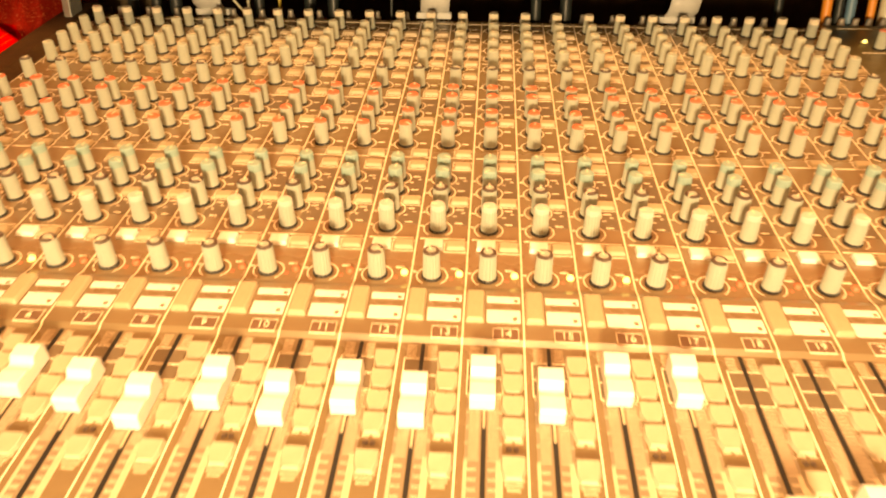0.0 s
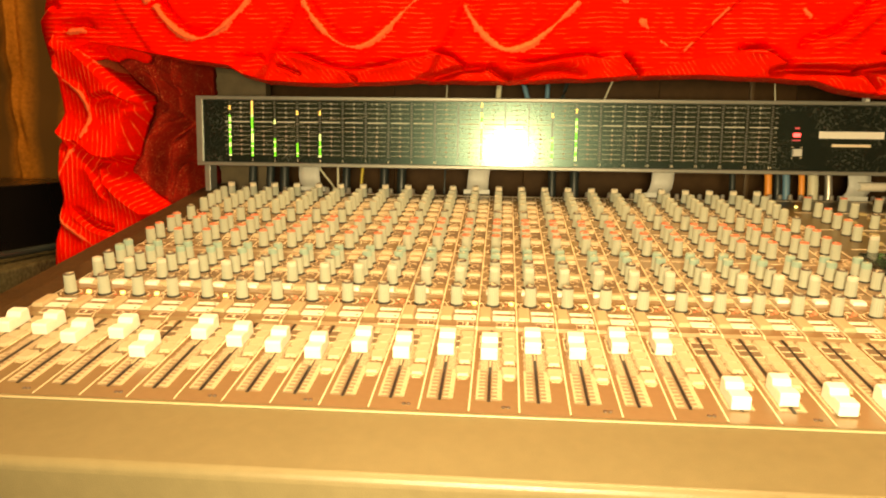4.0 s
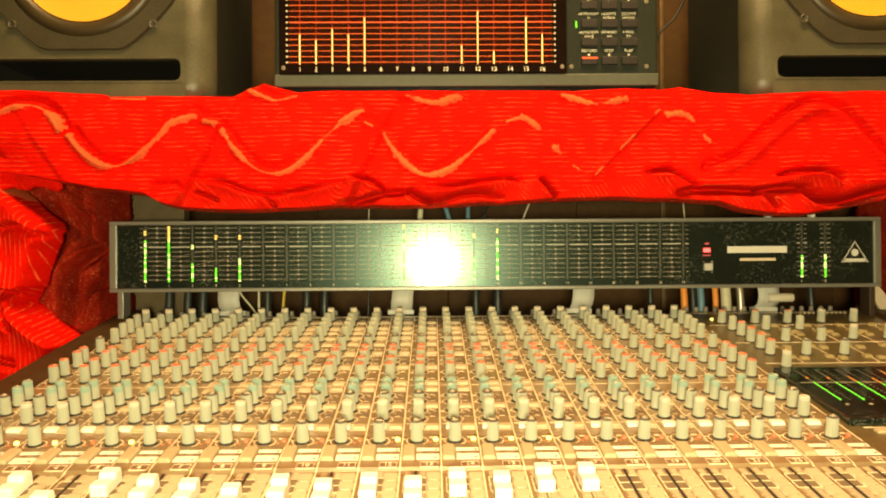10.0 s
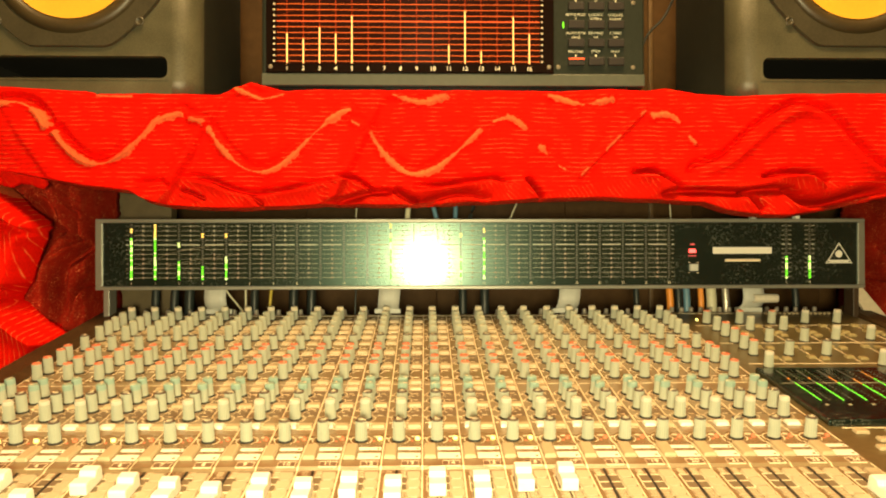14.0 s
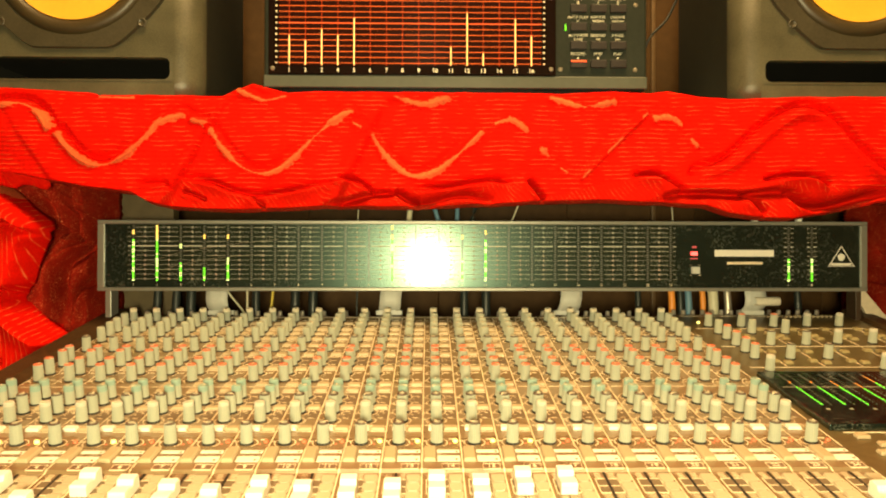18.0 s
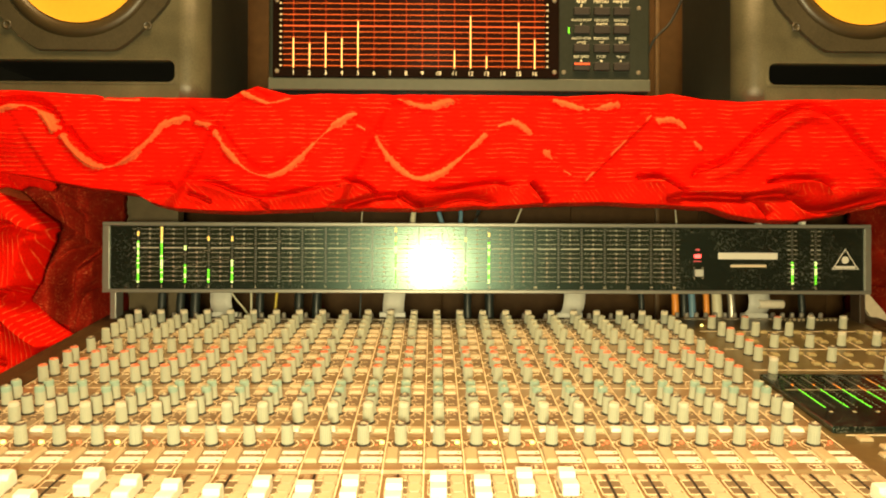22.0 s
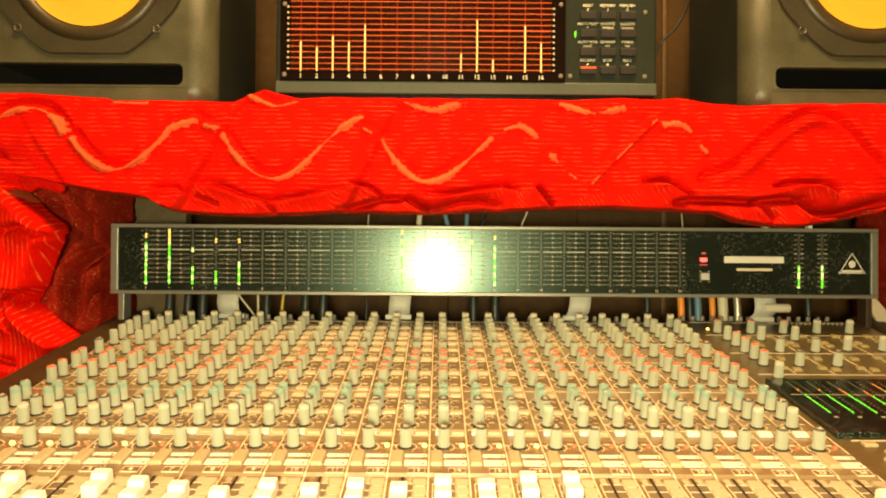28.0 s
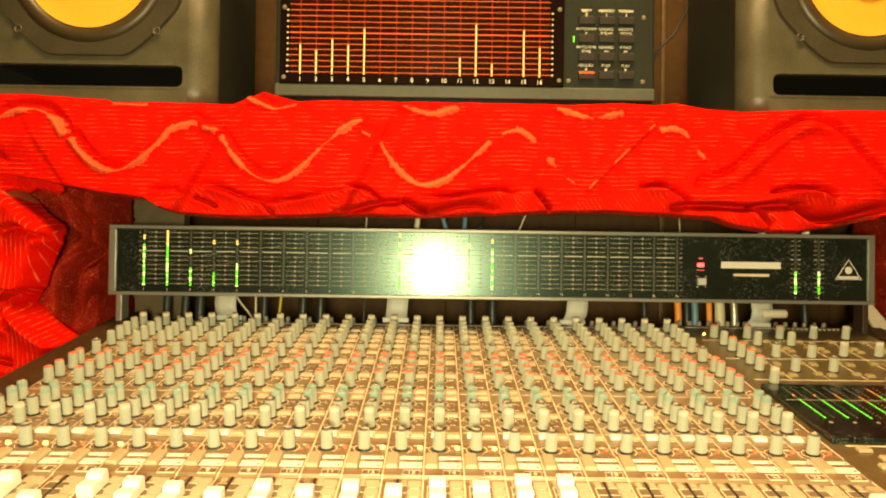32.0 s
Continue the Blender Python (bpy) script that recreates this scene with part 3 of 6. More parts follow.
    for i, w in enumerate((0.0046, 0.0038, 0.0028)):   # narrowing lines under the lower button
        flat(bm, 0.0243 - w, 0.0243 + w, 0.0492 - i * 0.0024, 0.0504 - i * 0.0024)
    for v in (0.1165, 0.1030, 0.0893, 0.0762):         # two short marks under each button
        for a in (0.0203, 0.0252):
            flat(bm, a, a + 0.0034, v - 0.0074, v - 0.0064)
    for i in range(4):
        v = 0.1200 + i * 0.0022
        flat(bm, KX - 0.0075, KX - 0.0030, v, v + 0.0007)
        flat(bm, KX + 0.0025, KX + 0.0068, v, v + 0.0007)
    ticks = shared("fader_scale", bm, [mat("pinkish_scale_print", (0.56, 0.435, 0.29), 0.6, var=0.2, scale=90)])
    pale = shared("scale_field", flat(bmesh.new(), -0.0033, 0.0033, 0.0165, 0.0955, 0.00015), [mat("dull_scale_print", (0.24, 0.182, 0.115), 0.6, var=0.15, scale=90)])
    dark = [shared("dark_field", flat(bmesh.new(), 0.0175, P - 0.0012, a, b, 0.0002), [PANEL_DARK]) for a, b in ((0.236, 0.300), (0.395, 0.418), (0.500, 0.512))]
    for a, b in ((0.0975, 0.1063), (0.1080, 0.1173)):
        dark.append(shared("dark_field", flat(bmesh.new(), KX - 0.0078, KX + 0.0078, a, b, 0.0002), [mat("box_brown_print", (0.168, 0.122, 0.072), 0.5, var=0.12, scale=60)]))
    dark.append(shared("dark_field", bx(bmesh.new(), 0.0151, 0.0279, 0.1318, 0.1403, 0.0008, 0.00195), [mat("number_field_brown", (0.17, 0.095, 0.055), 0.5, scale=60)]))
    bm = bx(bmesh.new(), -0.0009, 0.0009, 0.0152, 0.1285, -0.0001, 0.00045)
    slot = shared("fader_slot", bm, [BLACK])
    bm = bx(bmesh.new(), -0.0060, 0.0060, -0.0042, 0.0042, 0, 0.0028, bevel=0.0007, taper=0.0008)
    button = shared("button", bm, [BEIGE])
    bm = bx(bmesh.new(), -0.0058, 0.0058, -0.0044, 0.0044, 0, 0.0030, bevel=0.0006, taper=0.0006)
    wbutton = shared("button", bm, [FADER])
    bm = bx(bmesh.new(), -0.0052, 0.0052, -0.0125, 0.0125, 0, 0.0034, bevel=0.0010, taper=0.0010)
    mute = shared("channel_button", bm, [BEIGE])
    bm = bx(bmesh.new(), 0, 0.0172, 0.1607, 0.1655, 0.0013, 0.0022)
    lab1 = shared("label_strip", bm, [LABEL])
    bm = bx(bmesh.new(), 0, 0.0172, 0.1448, 0.1545, 0.0013, 0.0022)
    lab2 = shared("label_strip", bm, [LABEL])
    bm = lathe(bmesh.new(), [(0.0020, 0), (0.0020, 0.0011), (0.0013, 0.0021)], 12)
    led = shared("led", bm, [])
    # fader cap: two humps with a saddle and a centre line
    side = [(-0.0132, 0.0), (-0.0134, 0.0072), (-0.0122, 0.0086), (-0.0042, 0.0084), (-0.0012, 0.0070), (0.0012, 0.0072),
            (0.0030, 0.0106), (0.0105, 0.0112), (0.0126, 0.0092), (0.0132, 0.0)]
    bm = bmesh.new()
    extrude_x(bm, side, -0.0058, 0.0058)
    bmesh.ops.bevel(bm, geom=list(bm.edges), offset=0.00055, segments=2, profile=0.5, affect="EDGES")
    bx(bm, -0.0011, 0.0011, -0.004, 0.004, -0.004, 0.001, mi=1)
    cap = shared("fader_cap", bm, [FADER, BLACK])
    return sep, plate, lines, ticks, pale, dark, slot, button, wbutton, mute, lab1, lab2, led, cap


SEP, PLATE, LINES, TICKS, PALE, DARKF, SLOT, BUTTON, WBUTTON, MUTE, LAB1, LAB2, LEDM, CAP = strip_meshes()
LED_GREEN_ME, LED_YELLOW_ME, LED_OFF_ME = LEDM, LEDM.copy(), LEDM.copy()
LED_GREEN_ME.materials.append(LED_GREEN)
LED_YELLOW_ME.materials.append(LED_YELLOW)
LED_OFF_ME.materials.append(CAP_RED)
bm = bmesh.new()
lo = [bm.verts.new((x, y, 0)) for x, y in ((-0.0054, 0.0053), (0.0054, 0.0053), (0.0054, -0.0014), (0.0036, -0.0062), (-0.0036, -0.0062), (-0.0054, -0.0016))]
hi = [bm.verts.new((v.co.x * 0.86, v.co.y * 0.86, 0.0027 if v.co.y > 0 else 0.0019)) for v in lo]
for i in range(6):
    bm.faces.new((lo[i], hi[i], hi[(i + 1) % 6], lo[(i + 1) % 6]))
bm.faces.new(hi)
bmesh.ops.recalc_face_normals(bm, faces=bm.faces)
SMALLB = shared("button", bm, [mat("button_pale_plastic", (0.44, 0.37, 0.25), 0.45, var=0.08, scale=110, rnd=0.3)])
bm = bmesh.new()
for a, b, c, d in ((0.0150, 0.0280, 0.1317, 0.1320), (0.0150, 0.0280, 0.1401, 0.1404), (0.0150, 0.0153, 0.1321, 0.1400), (0.0277, 0.0280, 0.1321, 0.1400)):
    bx(bm, a, b, c, d, 0.0013, 0.00225)
NUMBOX = shared("number_frame", bm, [PRINT])
MARK = shared("mark", bx(bmesh.new(), -0.0010, 0.0010, -0.0010, 0.0010, -0.0002, 0.0005), [mat("dull_red_print", (0.50, 0.14, 0.07), 0.6, scale=100)])
STEM = shared("fader_stem", bx(bmesh.new(), -0.0006, 0.0006, -0.0230, -0.0130, 0.0003, 0.0013), [BEIGE])
bm = lathe(bmesh.new(), [(0.0013, 0), (0.0013, 0.0005), (0.0009, 0.0008)], 10)
SCREW = shared("screw", bm, [CAP_DARK])


def at3(x, y, z=0.0, rz=0.0):
    return pose(x, y, z, 0, 0, rz)


def channel_strips():
    rng = random.Random(5)
    for k in range(24):
        strip = inst("channel_strip", PLATE, None, console, at=at3(k * P, 0, 0))
        inst("separator_line", SEP, None, strip)
        tagged(inst("scale_print", LINES, None, strip), kind="stuff")
        tagged(inst("fader_scale", TICKS, None, strip), kind="stuff")
        for dx in (-0.0046, 0.0046):
            inst("scale_field", PALE, None, strip, at=at3(KX + dx, 0))
        for me in DARKF:
            inst("dark_field", me, None, strip)
        inst("fader_slot", SLOT, None, strip, at=at3(KX, 0))
        for v, me, lab in ROWS:
            inst("knob", me, None, strip, lab, at3(KX + rng.uniform(-3e-4, 3e-4), v, 0, rng.choice((0, 0, 0, 25, -40, 70, 130, -120)) + rng.uniform(-8, 8)))
        for v in BUTTON_ROWS:
            inst("button", BUTTON, None, strip, at=at3(0.0234, v, -0.0006 * (rng.random() < 0.3)))
        inst("button", BUTTON, None, strip, at=at3(0.0236, 0.2125))
        inst("button", WBUTTON, None, strip, "white button", at3(0.0105, 0.2125))
        inst("channel_button", MUTE, None, strip, at=at3(0.0058, 0.1560, 0.0016))
        inst("label_strip", LAB1, None, strip, "white label strip", at3(0.0118, 0))
        inst("label_strip", LAB2, None, strip, "white label strip", at3(0.0118, 0))
        for v in (0.1165, 0.1030, 0.0893, 0.0762):
            inst("button", SMALLB, None, strip, at=at3(0.0245, v))
        inst("button", SMALLB, None, strip, at=at3(0.0243, 0.0555))
        if k % 2:
            for dx in (0.0226, 0.0256):
                inst("screw", SCREW, None, strip, "small dark screw", at3(dx, 0.0655))
        inst("peak_mark", MARK, None, strip, "dull red mark", at3(0.0222, 0.182))
        on = k + 1 in (1, 2, 3, 5, 12, 13, 14, 15, 16)
        inst("led", LED_YELLOW_ME if on else LED_OFF_ME, None, strip, "lit yellow lamp" if on else "", at3(0.0266, 0.186))
        inst("fader_cap", CAP, None, strip, "white fader cap", at3(KX - 0.001, CAPS[k], 0.0008))
        if CAPS[k] > 0.05:
            inst("fader_stem", STEM, None, strip, at=at3(KX, CAPS[k]))
        inst("number_frame", NUMBOX, None, strip, "cream framed number box")
        lettering(str(k + 1), 0.0066, PRINT, strip, at3(0.0214, 0.1360, 0.0024), name="channel_number")
        inst("label_mark", MARK, None, strip, "dull red mark on the label", at3(0.0268, 0.1618, 0.0020))
        inst("label_mark", MARK, None, strip, "dull red mark on the label", at3(0.0262, 0.1475, 0.0020))
        if k % 2 == 0:
            for dx in (0.0208, 0.0238):
                inst("screw", SCREW, None, strip, "small dark screw", at3(dx, 0.0085))


channel_strips()


def console_body():
    # body under the panel, wedge-shaped to stand level
    bm = bmesh.new()
    extrude_x(bm, [(0.0, -0.004), (0.616, -0.004), (0.64, -0.03), (0.64, -0.15), (0.0, -0.058)], -0.010, 0.986)
    part("body", bm, RAIL, console)
    # front armrest, mitred into the side rails
    bm = bmesh.new()
    lip = [(-0.0580 - 0.0060 * math.sin(q), -0.0105 + 0.0060 * math.cos(q)) for q in (math.radians(10 * k) for k in range(1, 9))]
    prof = [(-0.0002, 0.0004), (-0.0065, 0.0002), (-0.0575, -0.0045)] + lip + [(-0.0642, -0.0110), (-0.0646, -0.040), (-0.0002, -0.040)]
    a = [bm.verts.new((-0.010 + (y * 0.20 if y < 0 else 0), y, z)) for y, z in prof]
    b = [bm.verts.new((0.986 - (y * 0.20 if y < 0 else 0), y, z)) for y, z in prof]
    n = len(prof)
    for i in range(n):
        bm.faces.new((a[i], a[(i + 1) % n], b[(i + 1) % n], b[i]))
    bm.faces.new(a[::-1])
    bm.faces.new(b)
    bmesh.ops.recalc_face_normals(bm, faces=bm.faces)
    part("armrest", bm, ARM, console, "grey brown front armrest")
    # raised lip whose bright bevel highlight is put in as a paler colour
    part("trim_strip", bx(bmesh.new(), -0.0108, 0.9868, -0.0058, -0.0040, 0.0004, 0.0017, bevel=0.0005), mat("pale_lip_highlight", (0.42, 0.335, 0.20), 0.4, scale=40), console, "thin raised lip, coloured pale as its highlight")
    for s, x in ((-1, -0.0008), (1, 0.9868)):
        g = 0.0097 if s < 0 else 0.0
        sec = [(0.0, 0.001), (s * (0.005 + g), 0.0042), (s * (0.030 + g), 0.0034), (s * (0.036 + g), -0.002), (s * (0.0385 + g), -0.06), (0.0, -0.06)]
        rings = []
        bm = bmesh.new()
        for y, inset, dz in ((-0.0640, 0.0135 + g, -0.0045), (-0.0003, g, 0.0), (0.0003, 0.0, 0.0), (0.640, 0.0, 0.0)):
            rings.append([bm.verts.new((x + (dx if dx else s * inset), y, z + dz)) for dx, z in sec])
        n = len(sec)
        for a, b in zip(rings, rings[1:]):
            for i in range(n):
                bm.faces.new((a[i], a[(i + 1) % n], b[(i + 1) % n], b[i]))
        bm.faces.new(rings[0][::-1])
        bm.faces.new(rings[-1])
        bmesh.ops.recalc_face_normals(bm, faces=bm.faces)
        part("side_rail", bm, WOOD_RAIL, console, "dark brown wooden side rail")


console_body()


def master_section():
    """The panel beside the strips: monitor knobs, buttons, a lying meter glass, group faders."""
    x0, x1 = 24 * P + 0.0003, 0.9855
    bm = bx(bmesh.new(), x0, x1, 0.0, 0.622, -0.003, 0.0)
    ms = part("master_panel", bm, mat("master_panel_paint", (0.105, 0.078, 0.033), 0.33, var=0.30, scale=30, bump=0.08), console)
    bm = bmesh.new()
    flat(bm, x0 + 0.0004, x0 + 0.0016, 0.002, 0.61)
    for i in range(1, 7):
        flat(bm, 0.7475 + i * 0.0415 - 0.0006, 0.7475 + i * 0.0415 + 0.0006, 0.385, 0.55)
    for v in (0.612, 0.545, 0.462, 0.381):
        flat(bm, 0.7475, x1 - 0.008, v, v + 0.0012)
    flat(bm, 0.750, x1 - 0.008, 0.2015, 0.2032)
    tagged(part("line_print", bm, PRINT, ms), kind="stuff")
    olive = shared("button", bx(bmesh.new(), -0.0048, 0.0048, -0.0044, 0.0044, 0, 0.0034, bevel=0.0009, taper=0.0010), [mat("button_olive_plastic", (0.30, 0.24, 0.115), 0.45, var=0.1, scale=110, rnd=0.3)])
    rng = random.Random(9)
    spots = []
    for v, me in ((0.561, KN_RED), (0.526, KN_GREY), (0.499, KN_RED), (0.471, KN_RED), (0.444, KN_RED), (0.419, KN_RED)):
        spots.append((0.7665, v, me))
    for x in (0.809, 0.8515):
        spots += [(x, 0.559, KN_RED), (x, 0.526, KN_GREY), (x, 0.473, KN_DARK), (x - 0.003, 0.417, KN_DARK)]
    for x in (0.8965, 0.9390):
        spots += [(x, 0.561, KN_WHITE), (x - 0.003, 0.480, KN_WHITE)]
    spots += [(0.763, 0.373, KN_WHITE), (0.8895, 0.378, KN_WHITE), (0.972, 0.478, KN_WHITE)]
    for x, v, me in spots:
        inst("knob", me, None, ms, at=at3(x, v - 0.004, 0, rng.uniform(-120, 120)))
    for x in (0.785, 0.8275, 0.870, 0.912, 0.954):
        for v in (0.538, 0.512, 0.498, 0.443, 0.402):
            for dx in (-0.0015, 0.0105):
                inst("button", olive, None, ms, at=at3(x + dx, v - 0.006 * (dx > 0)))
    inst("led", LED_YELLOW_ME, None, ms, "lit yellow lamp", at3(0.7603, 0.5749))
    bead = shared("terminal", bx(bmesh.new(), -0.0016, 0.0016, -0.0018, 0.0018, 0, 0.0028, bevel=0.0005), [BEIGE])
    for i in range(16):
        inst("terminal", bead, None, ms, at=at3(0.868 + i * 0.0062, 0.606))
    # lying meter under dark glass
    bm = bx(bmesh.new(), 0.7400, 0.9800, 0.2055, 0.3500, 0.0, 0.0060, bevel=0.0012)
    lcd = part("meter_glass", bm, GLOSS, ms, "black glass meter panel with green bars")
    for i in range(10):
        x, lit = 0.7572 + i * 0.0211, (9, 9, 9, 8, 11, 9, 7, 9, 8, 9)[i]
        bm = bmesh.new()
        for j in range(16):
            bx(bm, x - 0.0009, x + 0.0009, 0.2535 + j * 0.0056 - 0.0021, 0.2535 + j * 0.0056 + 0.0021, 0.0056, 0.0063)
        tagged(part("unlit_segment", bm, LED_OFF, ms), kind="stuff")
        bm = bmesh.new()
        for j in range(16):
            flat(bm, x + 0.0080, x + 0.0095, 0.2535 + j * 0.0056 - 0.0004, 0.2535 + j * 0.0056 + 0.0004, 0.0062)
        tagged(part("tick_print", bm, PRINT_DIM, ms), kind="stuff")
        hot = (0, 0, 3, 3, 4, 2, 0, 3, 2, 3)[i]
        bar, tip = bmesh.new(), bmesh.new()
        for j in range(lit + hot):
            v = 0.2515 + j * 0.0056
            bx(bar if j < lit else tip, x - 0.00034, x + 0.00034, v, v + 0.0040, 0.0058, 0.0067)
        part("lit_bar", bar, LED_GREEN, ms, "lit green meter bar")
        if hot:
            part("lit_bar", tip, LED_ORANGE, ms, "lit orange upper end of a meter bar")
        else:
            tip.free()
            part("peak_segment", bx(bmesh.new(), x - 0.0007, x + 0.0007, 0.3120, 0.3155, 0.0058, 0.0067), LED_ORANGE, ms, "lit amber peak lamp")
        part("figure", bx(bmesh.new(), x - 0.0016, x + 0.0016, 0.2400, 0.2425, 0.0058, 0.0064), PRINT_DIM, ms)
    bm = bx(bmesh.new(), 0.7440, 0.9780, 0.3000, 0.3005, 0.0058, 0.0064)
    part("scale_line", bm, PRINT_DIM, ms)
    # routing buttons and group faders in front of the meter
    for i in range(8):
        x = 0.760 + i * 0.0275
        for v in (0.1925, 0.176, 0.160, 0.1440):
            inst("button", BUTTON, None, ms, at=at3(x + (0.010 if v in (0.176, 0.144) else 0), v))
        inst("fader_slot", SLOT, None, ms, at=at3(x + 0.006, 0))
        inst("fader_cap", CAP, None, ms, "white fader cap", at3(x + 0.006, 0.030 + 0.01 * rng.random(), 0.001))


master_section()


def meter_bridge():
    """Upright meter bridge over the console's rear edge, on two arms."""
    g = thing("meter_bridge", "grey framed black glass meter bridge with green level bars", "meter bridge", pose(0, 0.574, 0))
    x0, x1, z0, z1 = -0.035, 0.991, 0.9805, 1.074
    bm = bx(bmesh.new(), x0 + 0.004, x1 - 0.004, 0.004, 0.058, z0 + 0.004, z1 - 0.004)
    part("housing", bm, RAIL, g)
    bm = bmesh.new()
    bx(bm, x0, x1, -0.001, 0.060, z1 - 0.0048, z1, bevel=0.0008)
    bx(bm, x0, x1, -0.001, 0.060, z0, z0 + 0.0048, bevel=0.0008)
    bx(bm, x0, x0 + 0.0095, -0.0008, 0.060, z0 + 0.0049, z1 - 0.0049, bevel=0.0008)
    bx(bm, x1 - 0.0095, x1, -0.0008, 0.060, z0 + 0.0049, z1 - 0.0049, bevel=0.0008)
    part("frame", bm, ALU, g, "grey metal frame")
    bm = bx(bmesh.new(), x0 + 0.0097, x1 - 0.0097, 0.0015, 0.0038, z0 + 0.005, z1 - 0.005)
    part("front_glass", bm, GLOSS, g, "black acrylic front with smudges")
    # printed scale between the columns
    X0, PM = 0.0115, 0.03105
    rows = [0.9965 + i * 0.0062 for i in range(12)]
    bm, bright, dots, warm = bmesh.new(), bmesh.new(), bmesh.new(), bmesh.new()
    for k in range(-1, 24):
        xa = X0 + k * PM
        for i, z in enumerate(rows):
            h = 0.0006 if i == 7 else 0.00022
            a, b = (xa + 0.0032, xa + PM - 0.0032) if k >= 0 else (X0 - 0.007, X0 - 0.0030)
            if k == 23:
                b = xa + 0.007
            bx(bright if i == 7 else bm, a, b, 0.0010, 0.0016, z - h, z + h)
            if 0 <= k < 23:
                bx(warm if i < 6 else dots, xa + PM / 2 - 0.0009, xa + PM / 2 + 0.0009, 0.0008, 0.0016, z - 0.0012, z + 0.0012)
    for c in (0.885, 0.9165):
        for i, z in enumerate(rows):
            h = 0.0006 if i == 7 else 0.0003
            for s in (-1, 1):
                bx(bright if i == 7 else bm, c + s * 0.0045 - 0.0022, c + s * 0.0045 + 0.0022, 0.0010, 0.0016, z - h, z + h)
    tagged(part("scale_print", bm, SCALE_GREY, g), kind="stuff")
    tagged(part("zero_line_print", bright, mat("pale_zero_print", (0.62, 0.60, 0.48), 0.6, var=0.15, scale=90), g), kind="stuff")
    tagged(part("figure_print", dots, SCALE_GREY, g), kind="stuff")
    tagged(part("figure_print", warm, mat("pinkish_figure_print", (0.50, 0.36, 0.27), 0.6, var=0.15, scale=90), g), kind="stuff")
    # lit and unlit segments
    levels = {1: (9, 10), 2: (11, 11), 3: (4, 7), 4: (3, 9), 5: (5, 9), 12: (10, 11), 15: (5, 9), 16: (9, 10)}
    pick = random.Random(14)
    dark = bmesh.new()
    for k in range(26):
        xc = X0 + k * PM if k < 24 else (0.885, 0.9165)[k - 24]
        lit, peak = levels.get(k + 1, (0, 0)) if k < 24 else (5, 0)
        seg = {}
        for i, z in enumerate(rows):
            on = i < lit or (peak and i == peak)
            for q in (-0.0016, 0.0016):
                lamp_glow = LED_AMBER if i > 8 else LED_PALE if pick.random() < 0.42 else LED_GREEN
                bx(seg.setdefault(lamp_glow, bmesh.new()) if on else dark, xc - 0.0013, xc + 0.0013, 0.0006 if on else 0.0011, 0.0016, z + q - 0.0009, z + q + 0.0009)
        for m, b in seg.items():
            part("lit_bar", b, m, g, "lit amber segments" if m is LED_AMBER else "lit green segments")
        if k < 24:
            lettering(str(k + 1), 0.0046, PRINT, g, pose(xc, 0.0010, 0.9885, 90), name="channel_number")
    tagged(part("unlit_segment", dark, LED_OFF, g), kind="stuff")
    lettering("L", 0.0046, PRINT, g, pose(0.885, 0.0010, 0.9885, 90))
    lettering("R", 0.0046, PRINT, g, pose(0.9165, 0.0010, 0.9885, 90))
    # power lamp, button, plain bars for the maker's marks
    bm = bx(bmesh.new(), 0.7525, 0.7618, -0.0005, 0.0016, 1.0285, 1.0335, bevel=0.001)
    part("power_lamp", bm, LED_RED, g, "glowing red power lamp")
    bm = bx(bmesh.new(), 0.7545, 0.7600, 0.0004, 0.0016, 1.0385, 1.0410)
    part("power_mark", bm, PINK, g)
    bm = bmesh.new()
    for sx in (0.7528, 0.7642):
        for sz in (1.0018, 1.0155):
            bx(bm, sx - 0.0014, sx + 0.0014, 0.0008, 0.0016, sz - 0.0004, sz + 0.0004)
    part("button_marks", bm, PRINT, g, "cream corner marks round the button")
    part("lamp_caption", bx(bmesh.new(), 0.7520, 0.7622, 0.0008, 0.0016, 1.0235, 1.0250), PINK, g)
    bm = bx(bmesh.new(), 0.7528, 0.7638, -0.004, 0.0016, 1.0040, 1.0135, bevel=0.001)
    part("power_button", bm, RIBBON, g, "square beige button")
    bm = bmesh.new()
    bx(bm, 0.7848, 0.8650, 0.0008, 0.0016, 1.0270, 1.0360, bevel=0.0003)
    part("maker_mark", bm, LABEL, g, "plain white bar")
    bm = bx(bmesh.new(), 0.8015, 0.8495, 0.0008, 0.0016, 1.0165, 1.0200)
    part("model_mark", bm, PRINT, g, "plain white bar")
    bm = bmesh.new()
    tri = [(0.9385, 1.0140), (0.9745, 1.0140), (0.9565, 1.0420)]
    for (ax, az), (cx, cz) in zip(tri, tri[1:] + tri[:1]):
        d = Vector((cx - ax, cz - az)).normalized() * 0.0012
        q = [(ax, az), (cx, cz), (cx - d.y, cz + d.x), (ax - d.y, az + d.x)]
        f = [bm.verts.new((px, 0.0010, pz)) for px, pz in q]
        bm.faces.new(f)
    bx(bm, 0.9430, 0.9700, 0.0010, 0.0016, 1.0155, 1.0185)
    lathe(bm, [(0.0050, -0.0012), (0.0042, -0.0008)], 12, axis="y", cx=0.9565, cz=1.0265)
    part("maker_sign", bm, LABEL, g, "plain white triangle sign")
    for x in (x0 + 0.010, x1 - 0.006):
        s = 1 if x < 0.5 else -1
        bm = bmesh.new()
        bx(bm, x - 0.004, x + 0.004, 0.010, 0.034, 0.935, z0, bevel=0.001)
        part("bridge_arm", bm, ALU if x < 0.5 else RAIL, g)
    bm = bmesh.new()
